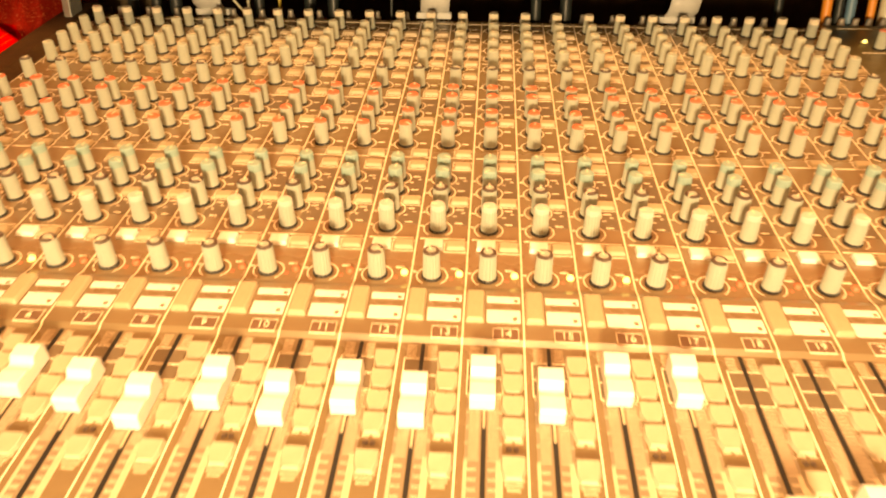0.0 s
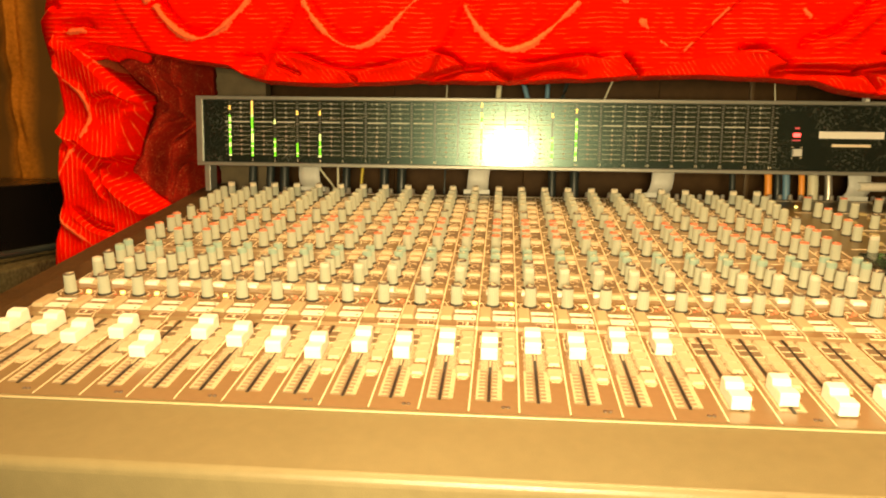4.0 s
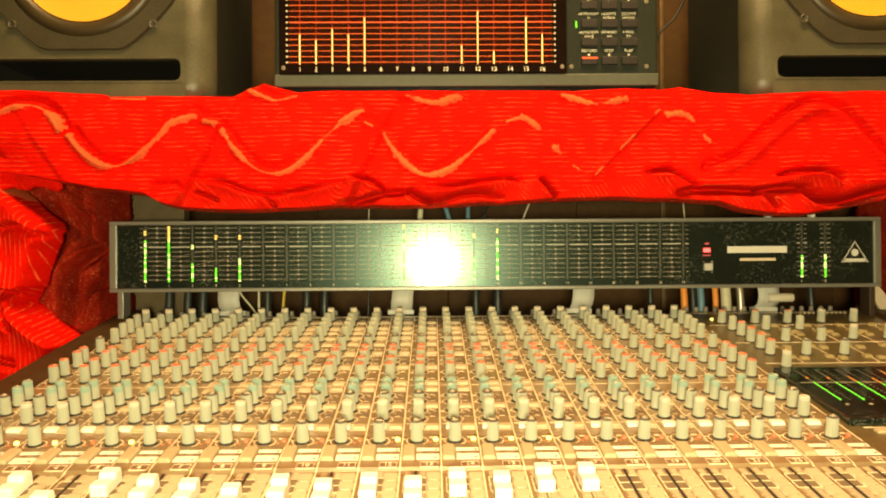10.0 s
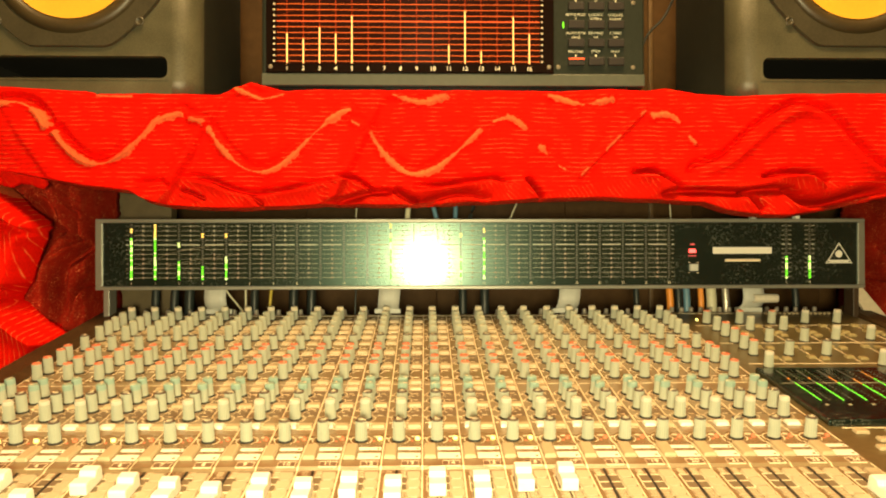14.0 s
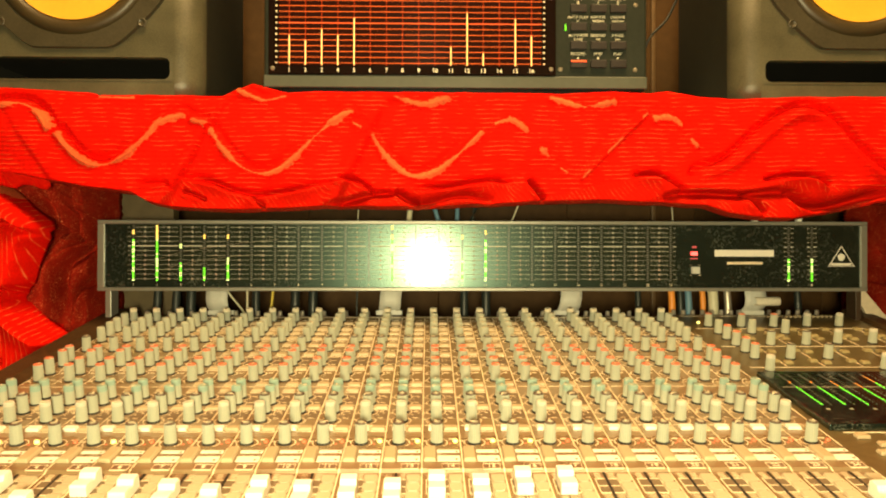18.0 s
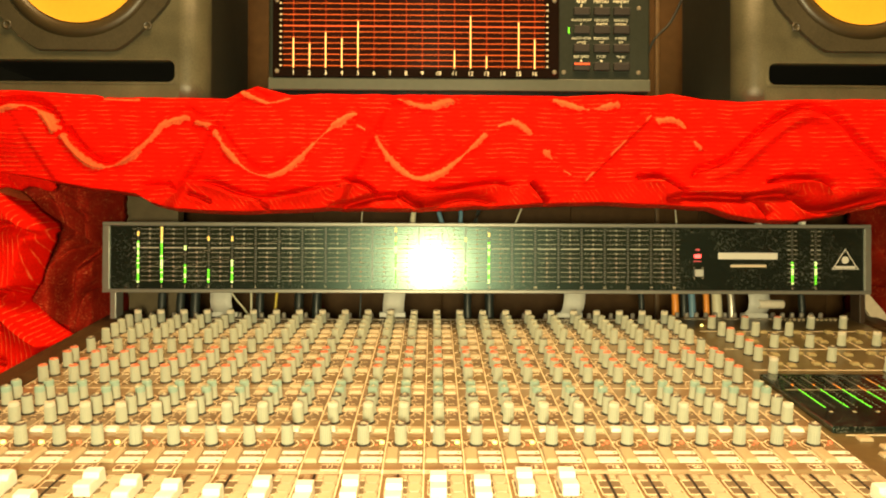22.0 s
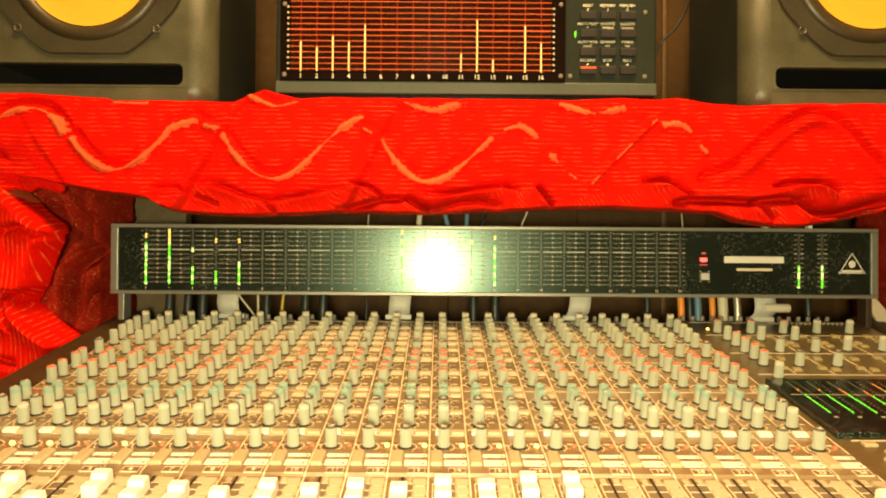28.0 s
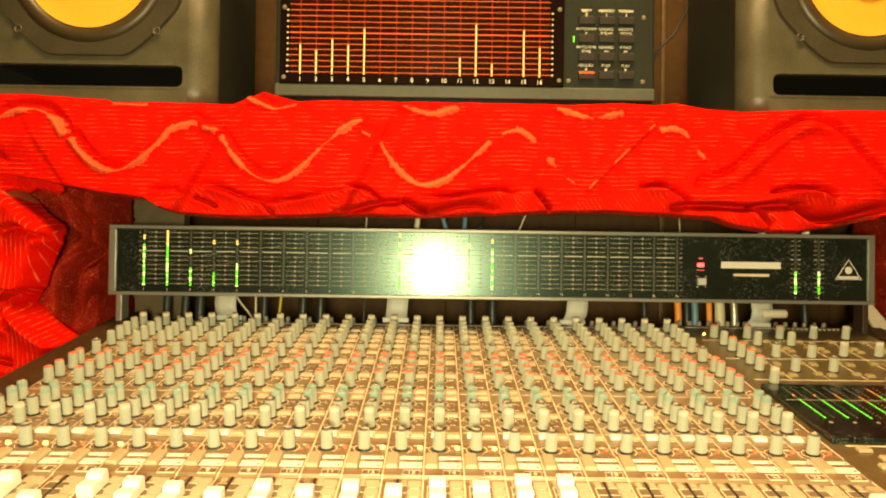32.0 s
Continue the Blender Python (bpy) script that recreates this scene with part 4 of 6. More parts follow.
    q = [(0.984, 0.986), (1.000, 0.986), (1.052, 0.925), (1.022, 0.925)]
    a = [bm.verts.new((x, 0.030, z)) for x, z in q]
    b = [bm.verts.new((x, 0.036, z)) for x, z in q]
    bm.faces.new(a)
    bm.faces.new(b[::-1])
    for i in range(4):
        bm.faces.new((a[i], b[i], b[(i + 1) % 4], a[(i + 1) % 4]))
    bmesh.ops.recalc_face_normals(bm, faces=bm.faces)
    part("side_bracket", bm, mat("cream_painted_steel", (0.68, 0.58, 0.42), 0.5, scale=40), g, "pale slanted end bracket")
    # two fine scratches across the glass
    for pts in (((0.003, 1.006), (0.014, 1.009), (0.040, 1.020), (0.071, 1.031), (0.139, 1.042), (0.202, 1.049)), ((0.060, 1.012), (0.100, 1.021), (0.150, 1.027), (0.185, 1.029))):
        part("scratch", tube(bmesh.new(), [(x, 0.0014, z) for x, z in pts], 0.00018, 4), PRINT_DIM, g)
    for x in (0.845, 0.905):
        part("stud", bx(bmesh.new(), x - 0.003, x + 0.003, 0.01, 0.02, z1, z1 + 0.006, bevel=0.001), LABEL, g)


meter_bridge()


def ribbon(x, w, bend, group):
    """A flat grey ribbon cable that curls from the bridge down to the console."""
    bm = bmesh.new()
    prof = [(0.612, 0.990), (0.606, 0.978), (0.601, 0.968), (0.603, 0.958), (0.612, 0.952), (0.618, 0.946)]
    prev = None
    for i, (y, z) in enumerate(prof):
        t = i / (len(prof) - 1)
        xs = x + bend * (1 - t)
        row = [bm.verts.new((xs + w * u, y + dz, z)) for dz in (0, 0.0012) for u in (-0.5, -0.17, 0.17, 0.5)]
        if prev:
            for j in range(3):
                bm.faces.new((prev[j], prev[j + 1], row[j + 1], row[j])).smooth = True
                bm.faces.new((prev[4 + j + 1], prev[4 + j], row[4 + j], row[4 + j + 1])).smooth = True
            bm.faces.new((prev[0], row[0], row[4], prev[4]))
            bm.faces.new((prev[3], prev[7], row[7], row[3]))
        prev = row
    bx(bm, x - w * 0.62, x + w * 0.62, 0.610, 0.620, 0.9455, 0.9520, bevel=0.001)
    ob = part("ribbon_cable", bm, RIBBON, None)
    return tagged(ob, "flat grey ribbon cable between bridge and console", "cable", group)


for x, b in ((0.116, -0.004), (0.347, 0.004), (0.592, 0.008), (0.850, 0.004)):
    ribbon(x, 0.029, b, "ribbon cables")


bm = bmesh.new()
lathe(bm, [(0.0058, -0.017), (0.0060, -0.016), (0.0060, 0.016), (0.0056, 0.017)], 20)
bm.transform(Matrix.Rotation(math.pi / 2, 4, "Y") @ Matrix.Identity(4))
tagged(part("connector_sleeve", bm, mat("cream_plastic", (0.70, 0.64, 0.52), 0.4, scale=80), None, at=pose(0.866, 0.598, 0.9655)), "cream plastic sleeve on the ribbon cable's end", "connector")


def cables():
    rng = random.Random(3)
    specs = [(0.7485, 0.0036, WIRE_RED, "orange"), (0.7610, 0.0032, CABLE, "black"), (0.7725, 0.0036, WIRE_BLUE, "blue grey"), (0.7930, 0.0030, WIRE_RED, "orange"),
             (0.8080, 0.0052, WIRE_CREAM, "cream"), (0.8290, 0.0036, STEEL, "bare metal"),
             (0.020, 0.0042, CABLE, "black"), (0.046, 0.0042, CABLE, "black"), (0.067, 0.0048, CABLE, "black"), (0.158, 0.0040, CABLE, "black"),
             (0.180, 0.0020, WIRE_YEL, "yellow"), (0.213, 0.0046, CABLE, "black"), (0.238, 0.0046, CABLE, "black"), (0.452, 0.0040, CABLE, "black"), (0.483, 0.0046, CABLE, "black"),
             (0.146, 0.0016, WIRE_CREAM, "cream"), (0.300, 0.0014, CABLE, "black"), (0.70, 0.0030, CABLE, "black"), (0.876, 0.0035, CABLE, "black"), (0.93, 0.0035, CABLE, "black")]
    for x, r, m, colour in specs:
        dx = rng.uniform(-0.012, 0.012)
        if r > 0.0025:
            dx, r = dx * 0.25, r * 1.4
        bm = tube(bmesh.new(), [(x, 0.641, 0.905), (x, 0.640, 0.955), (x + dx * 0.3, 0.650, 0.995), (x + dx, 0.68, 1.035), (x + 2 * dx, 0.74, 1.05), (x + 2 * dx, 0.84, 1.04), (x + 2 * dx, 0.93, 1.005)], r)
        tagged(part("cable", bm, m, None), f"{colour} cable plugged in at the console's rear", "cable", "cables behind the console")
    for x, dx, r, m, colour in ((0.373, 0.004, 0.0040, WIRE_CREAM, "cream"), (0.416, -0.014, 0.0034, WIRE_BLUE, "blue grey"), (0.442, 0.002, 0.0032, WIRE_BLUE, "blue grey"),
                                (0.462, 0.016, 0.0028, CABLE, "black"), (0.520, 0.022, 0.0012, WIRE_CREAM, "cream"), (0.754, 0.000, 0.0009, WIRE_CREAM, "cream"), (0.300, 0.001, 0.0008, WIRE_CREAM, "cream")):
        bm = tube(bmesh.new(), [(x - dx, 0.648, 1.00), (x - 0.5 * dx, 0.650, 1.05), (x + 0.3 * dx, 0.656, 1.09), (x + dx, 0.67, 1.13), (x + dx, 0.70, 1.17), (x + dx, 0.76, 1.185)], r)
        tagged(part("cable", bm, m, None), f"{colour} cable rising behind the meter bridge", "cable", "cables behind the console")


cables()


bm = tube(bmesh.new(), [(0.120, 0.616, 0.990), (0.128, 0.612, 0.975), (0.141, 0.614, 0.958), (0.146, 0.622, 0.948)], 0.0013)
tagged(part("cable", bm, WIRE_CREAM, None), "short cream wire beside the ribbon cable", "cable")


def jacks():
    """Row of small silver connectors along the rear edge."""
    bm = lathe(bmesh.new(), [(0.0042, 0), (0.0042, 0.004), (0.003, 0.0045), (0.003, 0.010), (0.0018, 0.011)], 12)
    me = shared("jack_nut", bm, [STEEL])
    for i in range(16):
        inst("jack_nut", me, None, console, at=at3(0.745 + i * 0.0135, 0.630, -0.006))
    for i in range(23):
        inst("jack_nut", me, None, console, at=at3(0.012 + i * P, 0.632, -0.008))


jacks()


# ---- the shelf over the console, with its cloth ----
def shelf():
    g = thing("shelf", "long shelf board over the console on upright ends", "shelf")
    part("shelf_board", bx(bmesh.new(), -0.15, 1.30, 0.495, 0.93, 1.195, 1.222, bevel=0.002), DESK, g)
    part("shelf_end", bx(bmesh.new(), -0.060, 0.022, 0.700, 0.725, 0.0, 1.195), mat("olive_board_wood", (0.105, 0.076, 0.034), 0.6, var=0.3, scale=14, bump=0.2), g, "olive brown upright board")
    part("shelf_end", bx(bmesh.new(), 1.27, 1.30, 0.66, 0.93, 0.0, 1.195), DESK, g)


shelf()


def fold(x, z, seed):
    return noise.noise(Vector((x, z, seed)))


def sheet(name, fn, nu, nv, material, parent, label):
    bm = bmesh.new()
    pts = [[fn(i / nu, j / nv) for i in range(nu + 1)] for j in range(nv + 1)]
    grid = [[bm.verts.new(p[:3]) for p in row] for row in pts]
    for j in range(nv):
        for i in range(nu):
            f = bm.faces.new((grid[j][i], grid[j][i + 1], grid[j + 1][i + 1], grid[j + 1][i]))
            f.smooth, f.material_index = True, pts[j][i][3]
    ob = part(name, bm, material, parent, label)
    so = ob.modifiers.new("thickness", "SOLIDIFY")
    so.thickness, so.offset = 0.0035, 1
    return ob


cloth = thing("red_cloth", "red ribbed velvet cloth with wavy bands, draped over a shelf", "cloth")


def plan_curve(pts, t):
    """A point at t of an even, smooth path through plan points."""
    n = len(pts) - 1
    i = min(n - 1, int(t * n))
    f = t * n - i
    p0, p1, p2, p3 = (Vector(pts[max(0, min(n, k))]) for k in (i - 1, i, i + 1, i + 2))
    return 0.5 * ((2 * p1) + (p2 - p0) * f + (2 * p0 - 5 * p1 + 4 * p2 - p3) * f * f + (3 * p1 - p0 - 3 * p2 + p3) * f ** 3)


def lerp(table, k):
    """Straight interpolation in a table of (key, value), keys rising."""
    if k <= table[0][0]:
        return table[0][1]
    for (a, va), (b, vb) in zip(table, table[1:]):
        if k <= b:
            return va + (vb - va) * (k - a) / (b - a)
    return table[-1][1]


class Bands:
    """Woven bands as smooth curves, found quickly by their place along x."""

    def __init__(self, curves):
        self.bins = {}
        for pts in curves:
            n = (len(pts) - 1) * 6
            run = [plan_curve(pts, k / n) for k in range(n + 1)]
            for a, b in zip(run, run[1:]):
                for k in range(int((min(a.x, b.x) - 0.03) / 0.01) - 1, int((max(a.x, b.x) + 0.03) / 0.01) + 2):
                    self.bins.setdefault(k, []).append((a, b))

    def near(self, x, z):
        """Distance to the nearest band, and how far above it (+) or below it the point lies."""
        best, side, p = 1.0, 0.0, Vector((x, z))
        for a, b in self.bins.get(int(x / 0.01), ()):
            d = b - a
            t = max(0, min(1, (p - a).dot(d) / max(1e-12, d.length_squared)))
            q = p - (a + t * d)
            if q.length < best:
                best, side = q.length, q.y
        return best, side


FRONT = Bands([
    [(-0.128, 1.188), (-0.112, 1.203), (-0.083, 1.208), (-0.060, 1.197), (-0.048, 1.179)], [(-0.176, 1.159), (-0.162, 1.168)], [(-0.138, 1.142), (-0.126, 1.144)],
    [(-0.037, 1.172), (-0.019, 1.149), (0.006, 1.135), (0.036, 1.142), (0.068, 1.170), (0.082, 1.186), (0.110, 1.195)],
    [(0.121, 1.189), (0.133, 1.185)],
    [(0.142, 1.176), (0.160, 1.151), (0.183, 1.131), (0.210, 1.126), (0.238, 1.140), (0.270, 1.174), (0.297, 1.195), (0.309, 1.199)],
    [(0.312, 1.186), (0.320, 1.181)],
    [(0.334, 1.172), (0.343, 1.156), (0.361, 1.135), (0.384, 1.123), (0.412, 1.130), (0.440, 1.153), (0.463, 1.174)],
    [(0.480, 1.186), (0.498, 1.190), (0.516, 1.179)], [(0.538, 1.153), (0.543, 1.147)], [(0.557, 1.134), (0.565, 1.128)],
    [(0.672, 1.192), (0.688, 1.195), (0.704, 1.186)], [(0.716, 1.168), (0.722, 1.161)],
    [(0.172, 1.226), (0.190, 1.218), (0.206, 1.213), (0.230, 1.219)], [(0.360, 1.219), (0.392, 1.209), (0.424, 1.216)],
    [(0.548, 1.218), (0.586, 1.207), (0.622, 1.213)], [(0.010, 1.217), (0.050, 1.2155)]])
FRONT_DIM = Bands([[(0.730, 1.124), (0.766, 1.138), (0.807, 1.174), (0.848, 1.199), (0.880, 1.192), (0.912, 1.156), (0.935, 1.133), (0.960, 1.122), (1.0, 1.13), (1.05, 1.18), (1.09, 1.20)]])
RIDGES = Bands([[(0.584, 1.122), (0.620, 1.158), (0.662, 1.199)]])


class Folds:
    """Sharp folds along curves: the cloth swells towards the edge on one side and falls behind it on the other."""

    def __init__(self, folds):
        self.bins, self.shape = {}, []
        for i, (side, rise, run, drop, width, pts) in enumerate(folds):
            self.shape.append((side, rise, run, drop, width))
            n = (len(pts) - 1) * 6
            line = [plan_curve(pts, k / n) for k in range(n + 1)]
            for k, (a, b) in enumerate(zip(line, line[1:])):
                for q in range(int((min(a.x, b.x) - 0.04) / 0.01) - 1, int((max(a.x, b.x) + 0.04) / 0.01) + 2):
                    self.bins.setdefault(q, []).append((i, a, b - a, k / n, 1 / n))

    def at(self, x, z):
        """How far the surface moves back (+) or forward at a point of the upright plane."""
        best, p = {}, Vector((x, z))
        for i, a, d, t0, dt in self.bins.get(int(x / 0.01), ()):
            r = p - a
            t = max(0.0, min(1.0, r.dot(d) / max(1e-12, d.length_squared)))
            q = r - t * d
            if q.length < best.get(i, (0.05,))[0]:
                best[i] = (q.length, d.x * r.y - d.y * r.x, t0 + t * dt)
        y = 0.0
        for i, (dist, cross, t) in best.items():
            side, rise, run, drop, width = self.shape[i]
            k = min(1.0, 5 * t + 0.05, 5 * (1 - t) + 0.05)
            if cross * side > 0:
                y += k * ((drop + rise) * math.exp(-(dist / (0.45 * width)) ** 2) - rise * math.exp(-(dist / run) ** 1.5))
            else:
                y += k * drop * math.exp(-(dist / width) ** 2)
        return y


HEM_FOLDS = Folds([
    (-1, 0.005, 0.008, 0.011, 0.0037, [(0.053, 1.113), (0.076, 1.114), (0.090, 1.112), (0.097, 1.105)]),
    (-1, 0.008, 0.010, 0.022, 0.0045, [(0.105, 1.122), (0.139, 1.116), (0.168, 1.105), (0.197, 1.100), (0.230, 1.104), (0.268, 1.111)]),
    (-1, 0.005, 0.006, 0.022, 0.0030, [(0.104, 1.105), (0.119, 1.100), (0.137, 1.092)]),
    (-1, 0.005, 0.008, 0.022, 0.0030, [(0.188, 1.098), (0.197, 1.091), (0.205, 1.084)]),
    (-1, 0.009, 0.010, 0.025, 0.0037, [(0.292, 1.120), (0.313, 1.118), (0.326, 1.110), (0.336, 1.102)]),
    (-1, 0.004, 0.008, 0.007, 0.0037, [(0.230, 1.104), (0.256, 1.110), (0.281, 1.114), (0.291, 1.109)]),
    (1, 0.007, 0.010, 0.022, 0.0053, [(0.276, 1.087), (0.313, 1.097), (0.342, 1.103), (0.364, 1.103)]),
    (-1, 0.006, 0.008, 0.029, 0.0060, [(0.360, 1.105), (0.374, 1.095), (0.391, 1.088)]),
    (-1, 0.008, 0.010, 0.025, 0.0045, [(0.384, 1.107), (0.423, 1.110), (0.458, 1.116), (0.481, 1.118), (0.502, 1.113)]),
    (-1, 0.007, 0.008, 0.025, 0.0060, [(0.374, 1.088), (0.406, 1.091), (0.429, 1.098), (0.452, 1.099), (0.480, 1.093)]),
    (-1, 0.009, 0.011, 0.029, 0.0045, [(0.519, 1.119), (0.531, 1.105), (0.539, 1.093)]),
    (-1, 0.009, 0.011, 0.029, 0.0045, [(0.645, 1.123), (0.671, 1.126), (0.686, 1.120), (0.699, 1.111), (0.713, 1.104)]),
    (1, 0.008, 0.010, 0.025, 0.0060, [(0.682, 1.099), (0.699, 1.103), (0.736, 1.105), (0.779, 1.103), (0.819, 1.107), (0.845, 1.105)]),
    (-1, 0.008, 0.010, 0.036, 0.0053, [(0.785, 1.103), (0.797, 1.090), (0.808, 1.078)]),
    (-1, 0.009, 0.010, 0.029, 0.0045, [(0.803, 1.119), (0.840, 1.125), (0.865, 1.124), (0.886, 1.111)]),
    (-1, 0.008, 0.010, 0.036, 0.0075, [(0.834, 1.106), (0.846, 1.094), (0.865, 1.087), (0.893, 1.087), (0.933, 1.097), (0.960, 1.104)]),
    (-1, 0.007, 0.010, 0.029, 0.0060, [(0.955, 1.116), (1.00, 1.122), (1.05, 1.110)])])
HEM = [(-0.19, 1.100), (-0.150, 1.118), (-0.12, 1.130), (-0.045, 1.118), (-0.012, 1.111), (0.03, 1.106), (0.048, 1.104), (0.065, 1.094), (0.093, 1.087), (0.151, 1.083), (0.227, 1.085),
       (0.279, 1.088), (0.383, 1.087), (0.481, 1.091), (0.528, 1.094), (0.604, 1.096), (0.70, 1.092), (0.736, 1.090), (0.763, 1.081), (0.797, 1.076), (0.84, 1.074), (0.883, 1.082),
       (0.917, 1.090), (0.953, 1.096), (1.1, 1.094), (1.31, 1.090)]
# height of the cloth's top edge along the shelf
TOP = [(-0.19, 1.226), (-0.107, 1.2290), (-0.021, 1.2235), (0.036, 1.2215), (0.093, 1.2205), (0.153, 1.2195), (0.166, 1.2255), (0.179, 1.2325), (0.190, 1.2350), (0.205, 1.2310), (0.231, 1.2250),
       (0.265, 1.2260), (0.40, 1.2262), (0.564, 1.2250), (0.625, 1.2280), (0.668, 1.2258), (0.692, 1.2290), (0.729, 1.2225), (0.772, 1.2195), (0.84, 1.2225), (0.917, 1.2235), (1.31, 1.2235)]
# below this line the cloth is turned, and its ribs run aslant
TURNED = [(-0.05, 1.095), (0.09, 1.098), (0.106, 1.119), (0.168, 1.104), (0.20, 1.099), (0.266, 1.110), (0.31, 1.117), (0.336, 1.103), (0.388, 1.106), (0.48, 1.115), (0.52, 1.114), (0.538, 1.097),
          (0.60, 1.113), (0.65, 1.121), (0.69, 1.116), (0.71, 1.104), (0.78, 1.112), (0.81, 1.118), (0.865, 1.122), (0.90, 1.110), (1.3, 1.108)]
# how deep the hollow over the wavy bands is along the shelf
HOLLOW = [(-0.2, 0.4), (-0.05, 1.1), (0.02, 1.1), (0.05, 0.3), (0.14, 0.4), (0.20, 0.7), (0.26, 0.1), (0.34, 0.25), (0.40, 0.5), (0.45, 0.1), (1.31, 0.1)]


def step(p, w):
    """Smooth step from 0 to 1 over a width w round p = 0."""
    return 1 / (1 + math.exp(-max(-40, min(40, p / w))))


def valance(u, v):
    """u along the shelf, v from the shelf's top over its front edge and down to the hem."""
    x = -0.186 + u * 1.496
    top = lerp(TOP, x) + 0.0008 * fold(x * 31, 0, 2)
    hem = lerp(HEM, x) + 0.0010 * fold(x * 30, 0, 5)
    end = max(0, (-0.150 - x) / 0.04) ** 2 * 0.05
    mi = 0
    if v < 0.16:
        s = v / 0.16
        y, z = 0.535 - 0.050 * s, top - 0.010 * (1 - s) + 0.002 * fold(x * 12, s * 2, 6)
    elif v < 0.24:
        s = (v - 0.16) / 0.08 * math.pi / 2
        y, z = 0.485 - 0.012 * math.sin(s), top - 0.012 * (1 - math.cos(s))
    else:
        s = (v - 0.24) / 0.76
        z = top - 0.012 - (top - 0.012 - hem) * min(1, s / 0.94)
        y = 0.473 - 0.005 * math.sin(s * 3.0)
        if s > 0.94:
            y += 0.35 * (s - 0.94)
            z -= 0.06 * (s - 0.94)
            mi = 2
        # slack slanting folds
        k = 0.3 + 0.7 * s
        y += k * (0.007 * fold(x * 7 + z * 11, z * 12, 12) + 0.003 * fold(x * 18 - z * 24, z * 22, 13))
        if s > 0.3 and mi == 0 and z < lerp(TURNED, x):
            mi = 3
        # three pulled creases that fall slanting from the top edge, each with a sharp far side
        for xt, zt, xb, zb, h in ((0.163, 1.215, 0.094, 1.100, 0.017), (0.352, 1.215, 0.300, 1.105, 0.016), (-0.078, 1.165, -0.048, 1.120, 0.0025)):
            xc = xt + (xb - xt) * (zt - z) / (zt - zb) + 0.004 * fold(z * 25, xt * 9, 3)
            q = (x - xc) * (1 if xb < xt else -1)
            y += h * (0.25 + 0.75 * s) * (step(q, 0.0013) * math.exp(-max(0, q) / 0.030) - 0.55 * math.exp(-((q + 0.008) / 0.010) ** 2))
    if v > 0.12:
        # woven wavy bands, worn patchy, in low relief with a trough above
        d, side = FRONT.near(x, z)
        if d < 0.03:
            gap = min(1, max(0.25, fold(x * 26, z * 26, 11) * 2.4 + 1.0))
            y -= 0.0050 * gap * math.exp(-(d / 0.0050) ** 2)
            if side > 0:
                y += 0.0110 * lerp(HOLLOW, x) * math.exp(-((d - 0.0075) / 0.0050) ** 2)
            if d < 0.0048 * gap * (0.90 + 0.6 * fold(x * 190, z * 190, 3)) * (0.80 + 0.9 * max(-0.4, fold(x * 33, z * 33, 61))):
                mi = 1
        y += HEM_FOLDS.at(x, z)
        d, side = FRONT_DIM.near(x, z)
        if d < 0.04:
            y -= 0.006 * math.exp(-(d / 0.007) ** 2)
            if side > 0:
                y += 0.014 * math.exp(-((d - 0.0115) / 0.0048) ** 2)
        d, side = RIDGES.near(x, z)
        if d < 0.03:
            y -= 0.006 * math.exp(-(d / 0.0035) ** 2)
            if side > 0:
                y += 0.006 * math.exp(-((d - 0.009) / 0.005) ** 2) * max(0, fold(x * 30, z * 30, 71) + 0.4)
            if d < 0.0012 and fold(x * 60, z * 60, 72) > -0.1:
                mi = 1
    lean = max(0, min(1, (-0.10 - x) / 0.086))
    xs = x - lean * (0.022 * max(0, min(1, (1.226 - z) / 0.07)) - 0.012 * max(0, min(1, (1.15 - z) / 0.05)))
    return (xs, y + end, z, mi)


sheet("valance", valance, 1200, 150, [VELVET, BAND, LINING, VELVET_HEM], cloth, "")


def swag(name, axis, r, y, seed, material, label="", depth=0.4, tail=0.07):
    """One slack flat fold along an axis in the upright plane, that swells slowly and ends sharply."""
    ln = sum(math.hypot(b[0] - a[0], b[1] - a[1]) for a, b in zip(axis, axis[1:]))

    def fn(u, v):
        p, q = plan_curve(axis, max(0, u - 0.02)), plan_curve(axis, min(1, u + 0.02))
        t = (q - p).normalized()
        c = plan_curve(axis, u)
        w = min(1, u / 0.3) ** 0.8 * min(1, (1 - u) / tail) ** 0.7
        w *= 1 + 0.4 * fold(u * ln * 30, 0, seed)
        k = 2 * v - 1
        side = r * w * k * (1 + 0.2 * fold(u * ln * 40, v * 2, seed + 1)) + 0.3 * r * fold(u * ln * 18, 0, seed + 2)
        # a soft ridge off the middle, one edge steeper than the other
        hump = max(0, 1 - abs(k - 0.70) / (0.30 if k > 0.70 else 1.70)) ** (0.9 if k > 0.70 else 0.5)
        dep = r * depth * w * hump + 0.0022 * fold(u * ln * 60, v * 3, seed + 3)
        xx, zz = c.x - t.y * side, c.y + t.x * side
        return (xx, y - dep, zz, 0)
    return sheet(name, fn, max(36, int(ln * 760)), 28, material, cloth, label)


swag("gathered_fold", [(-0.168, 1.120), (-0.132, 1.131), (-0.098, 1.122)], 0.0175, 0.490, 63.1, VELVET, depth=0.9, tail=0.35)
swag("gathered_fold", [(-0.118, 1.118), (-0.088, 1.128), (-0.058, 1.112)], 0.0125, 0.492, 77.1, VELVET_HEM, depth=0.9, tail=0.35)

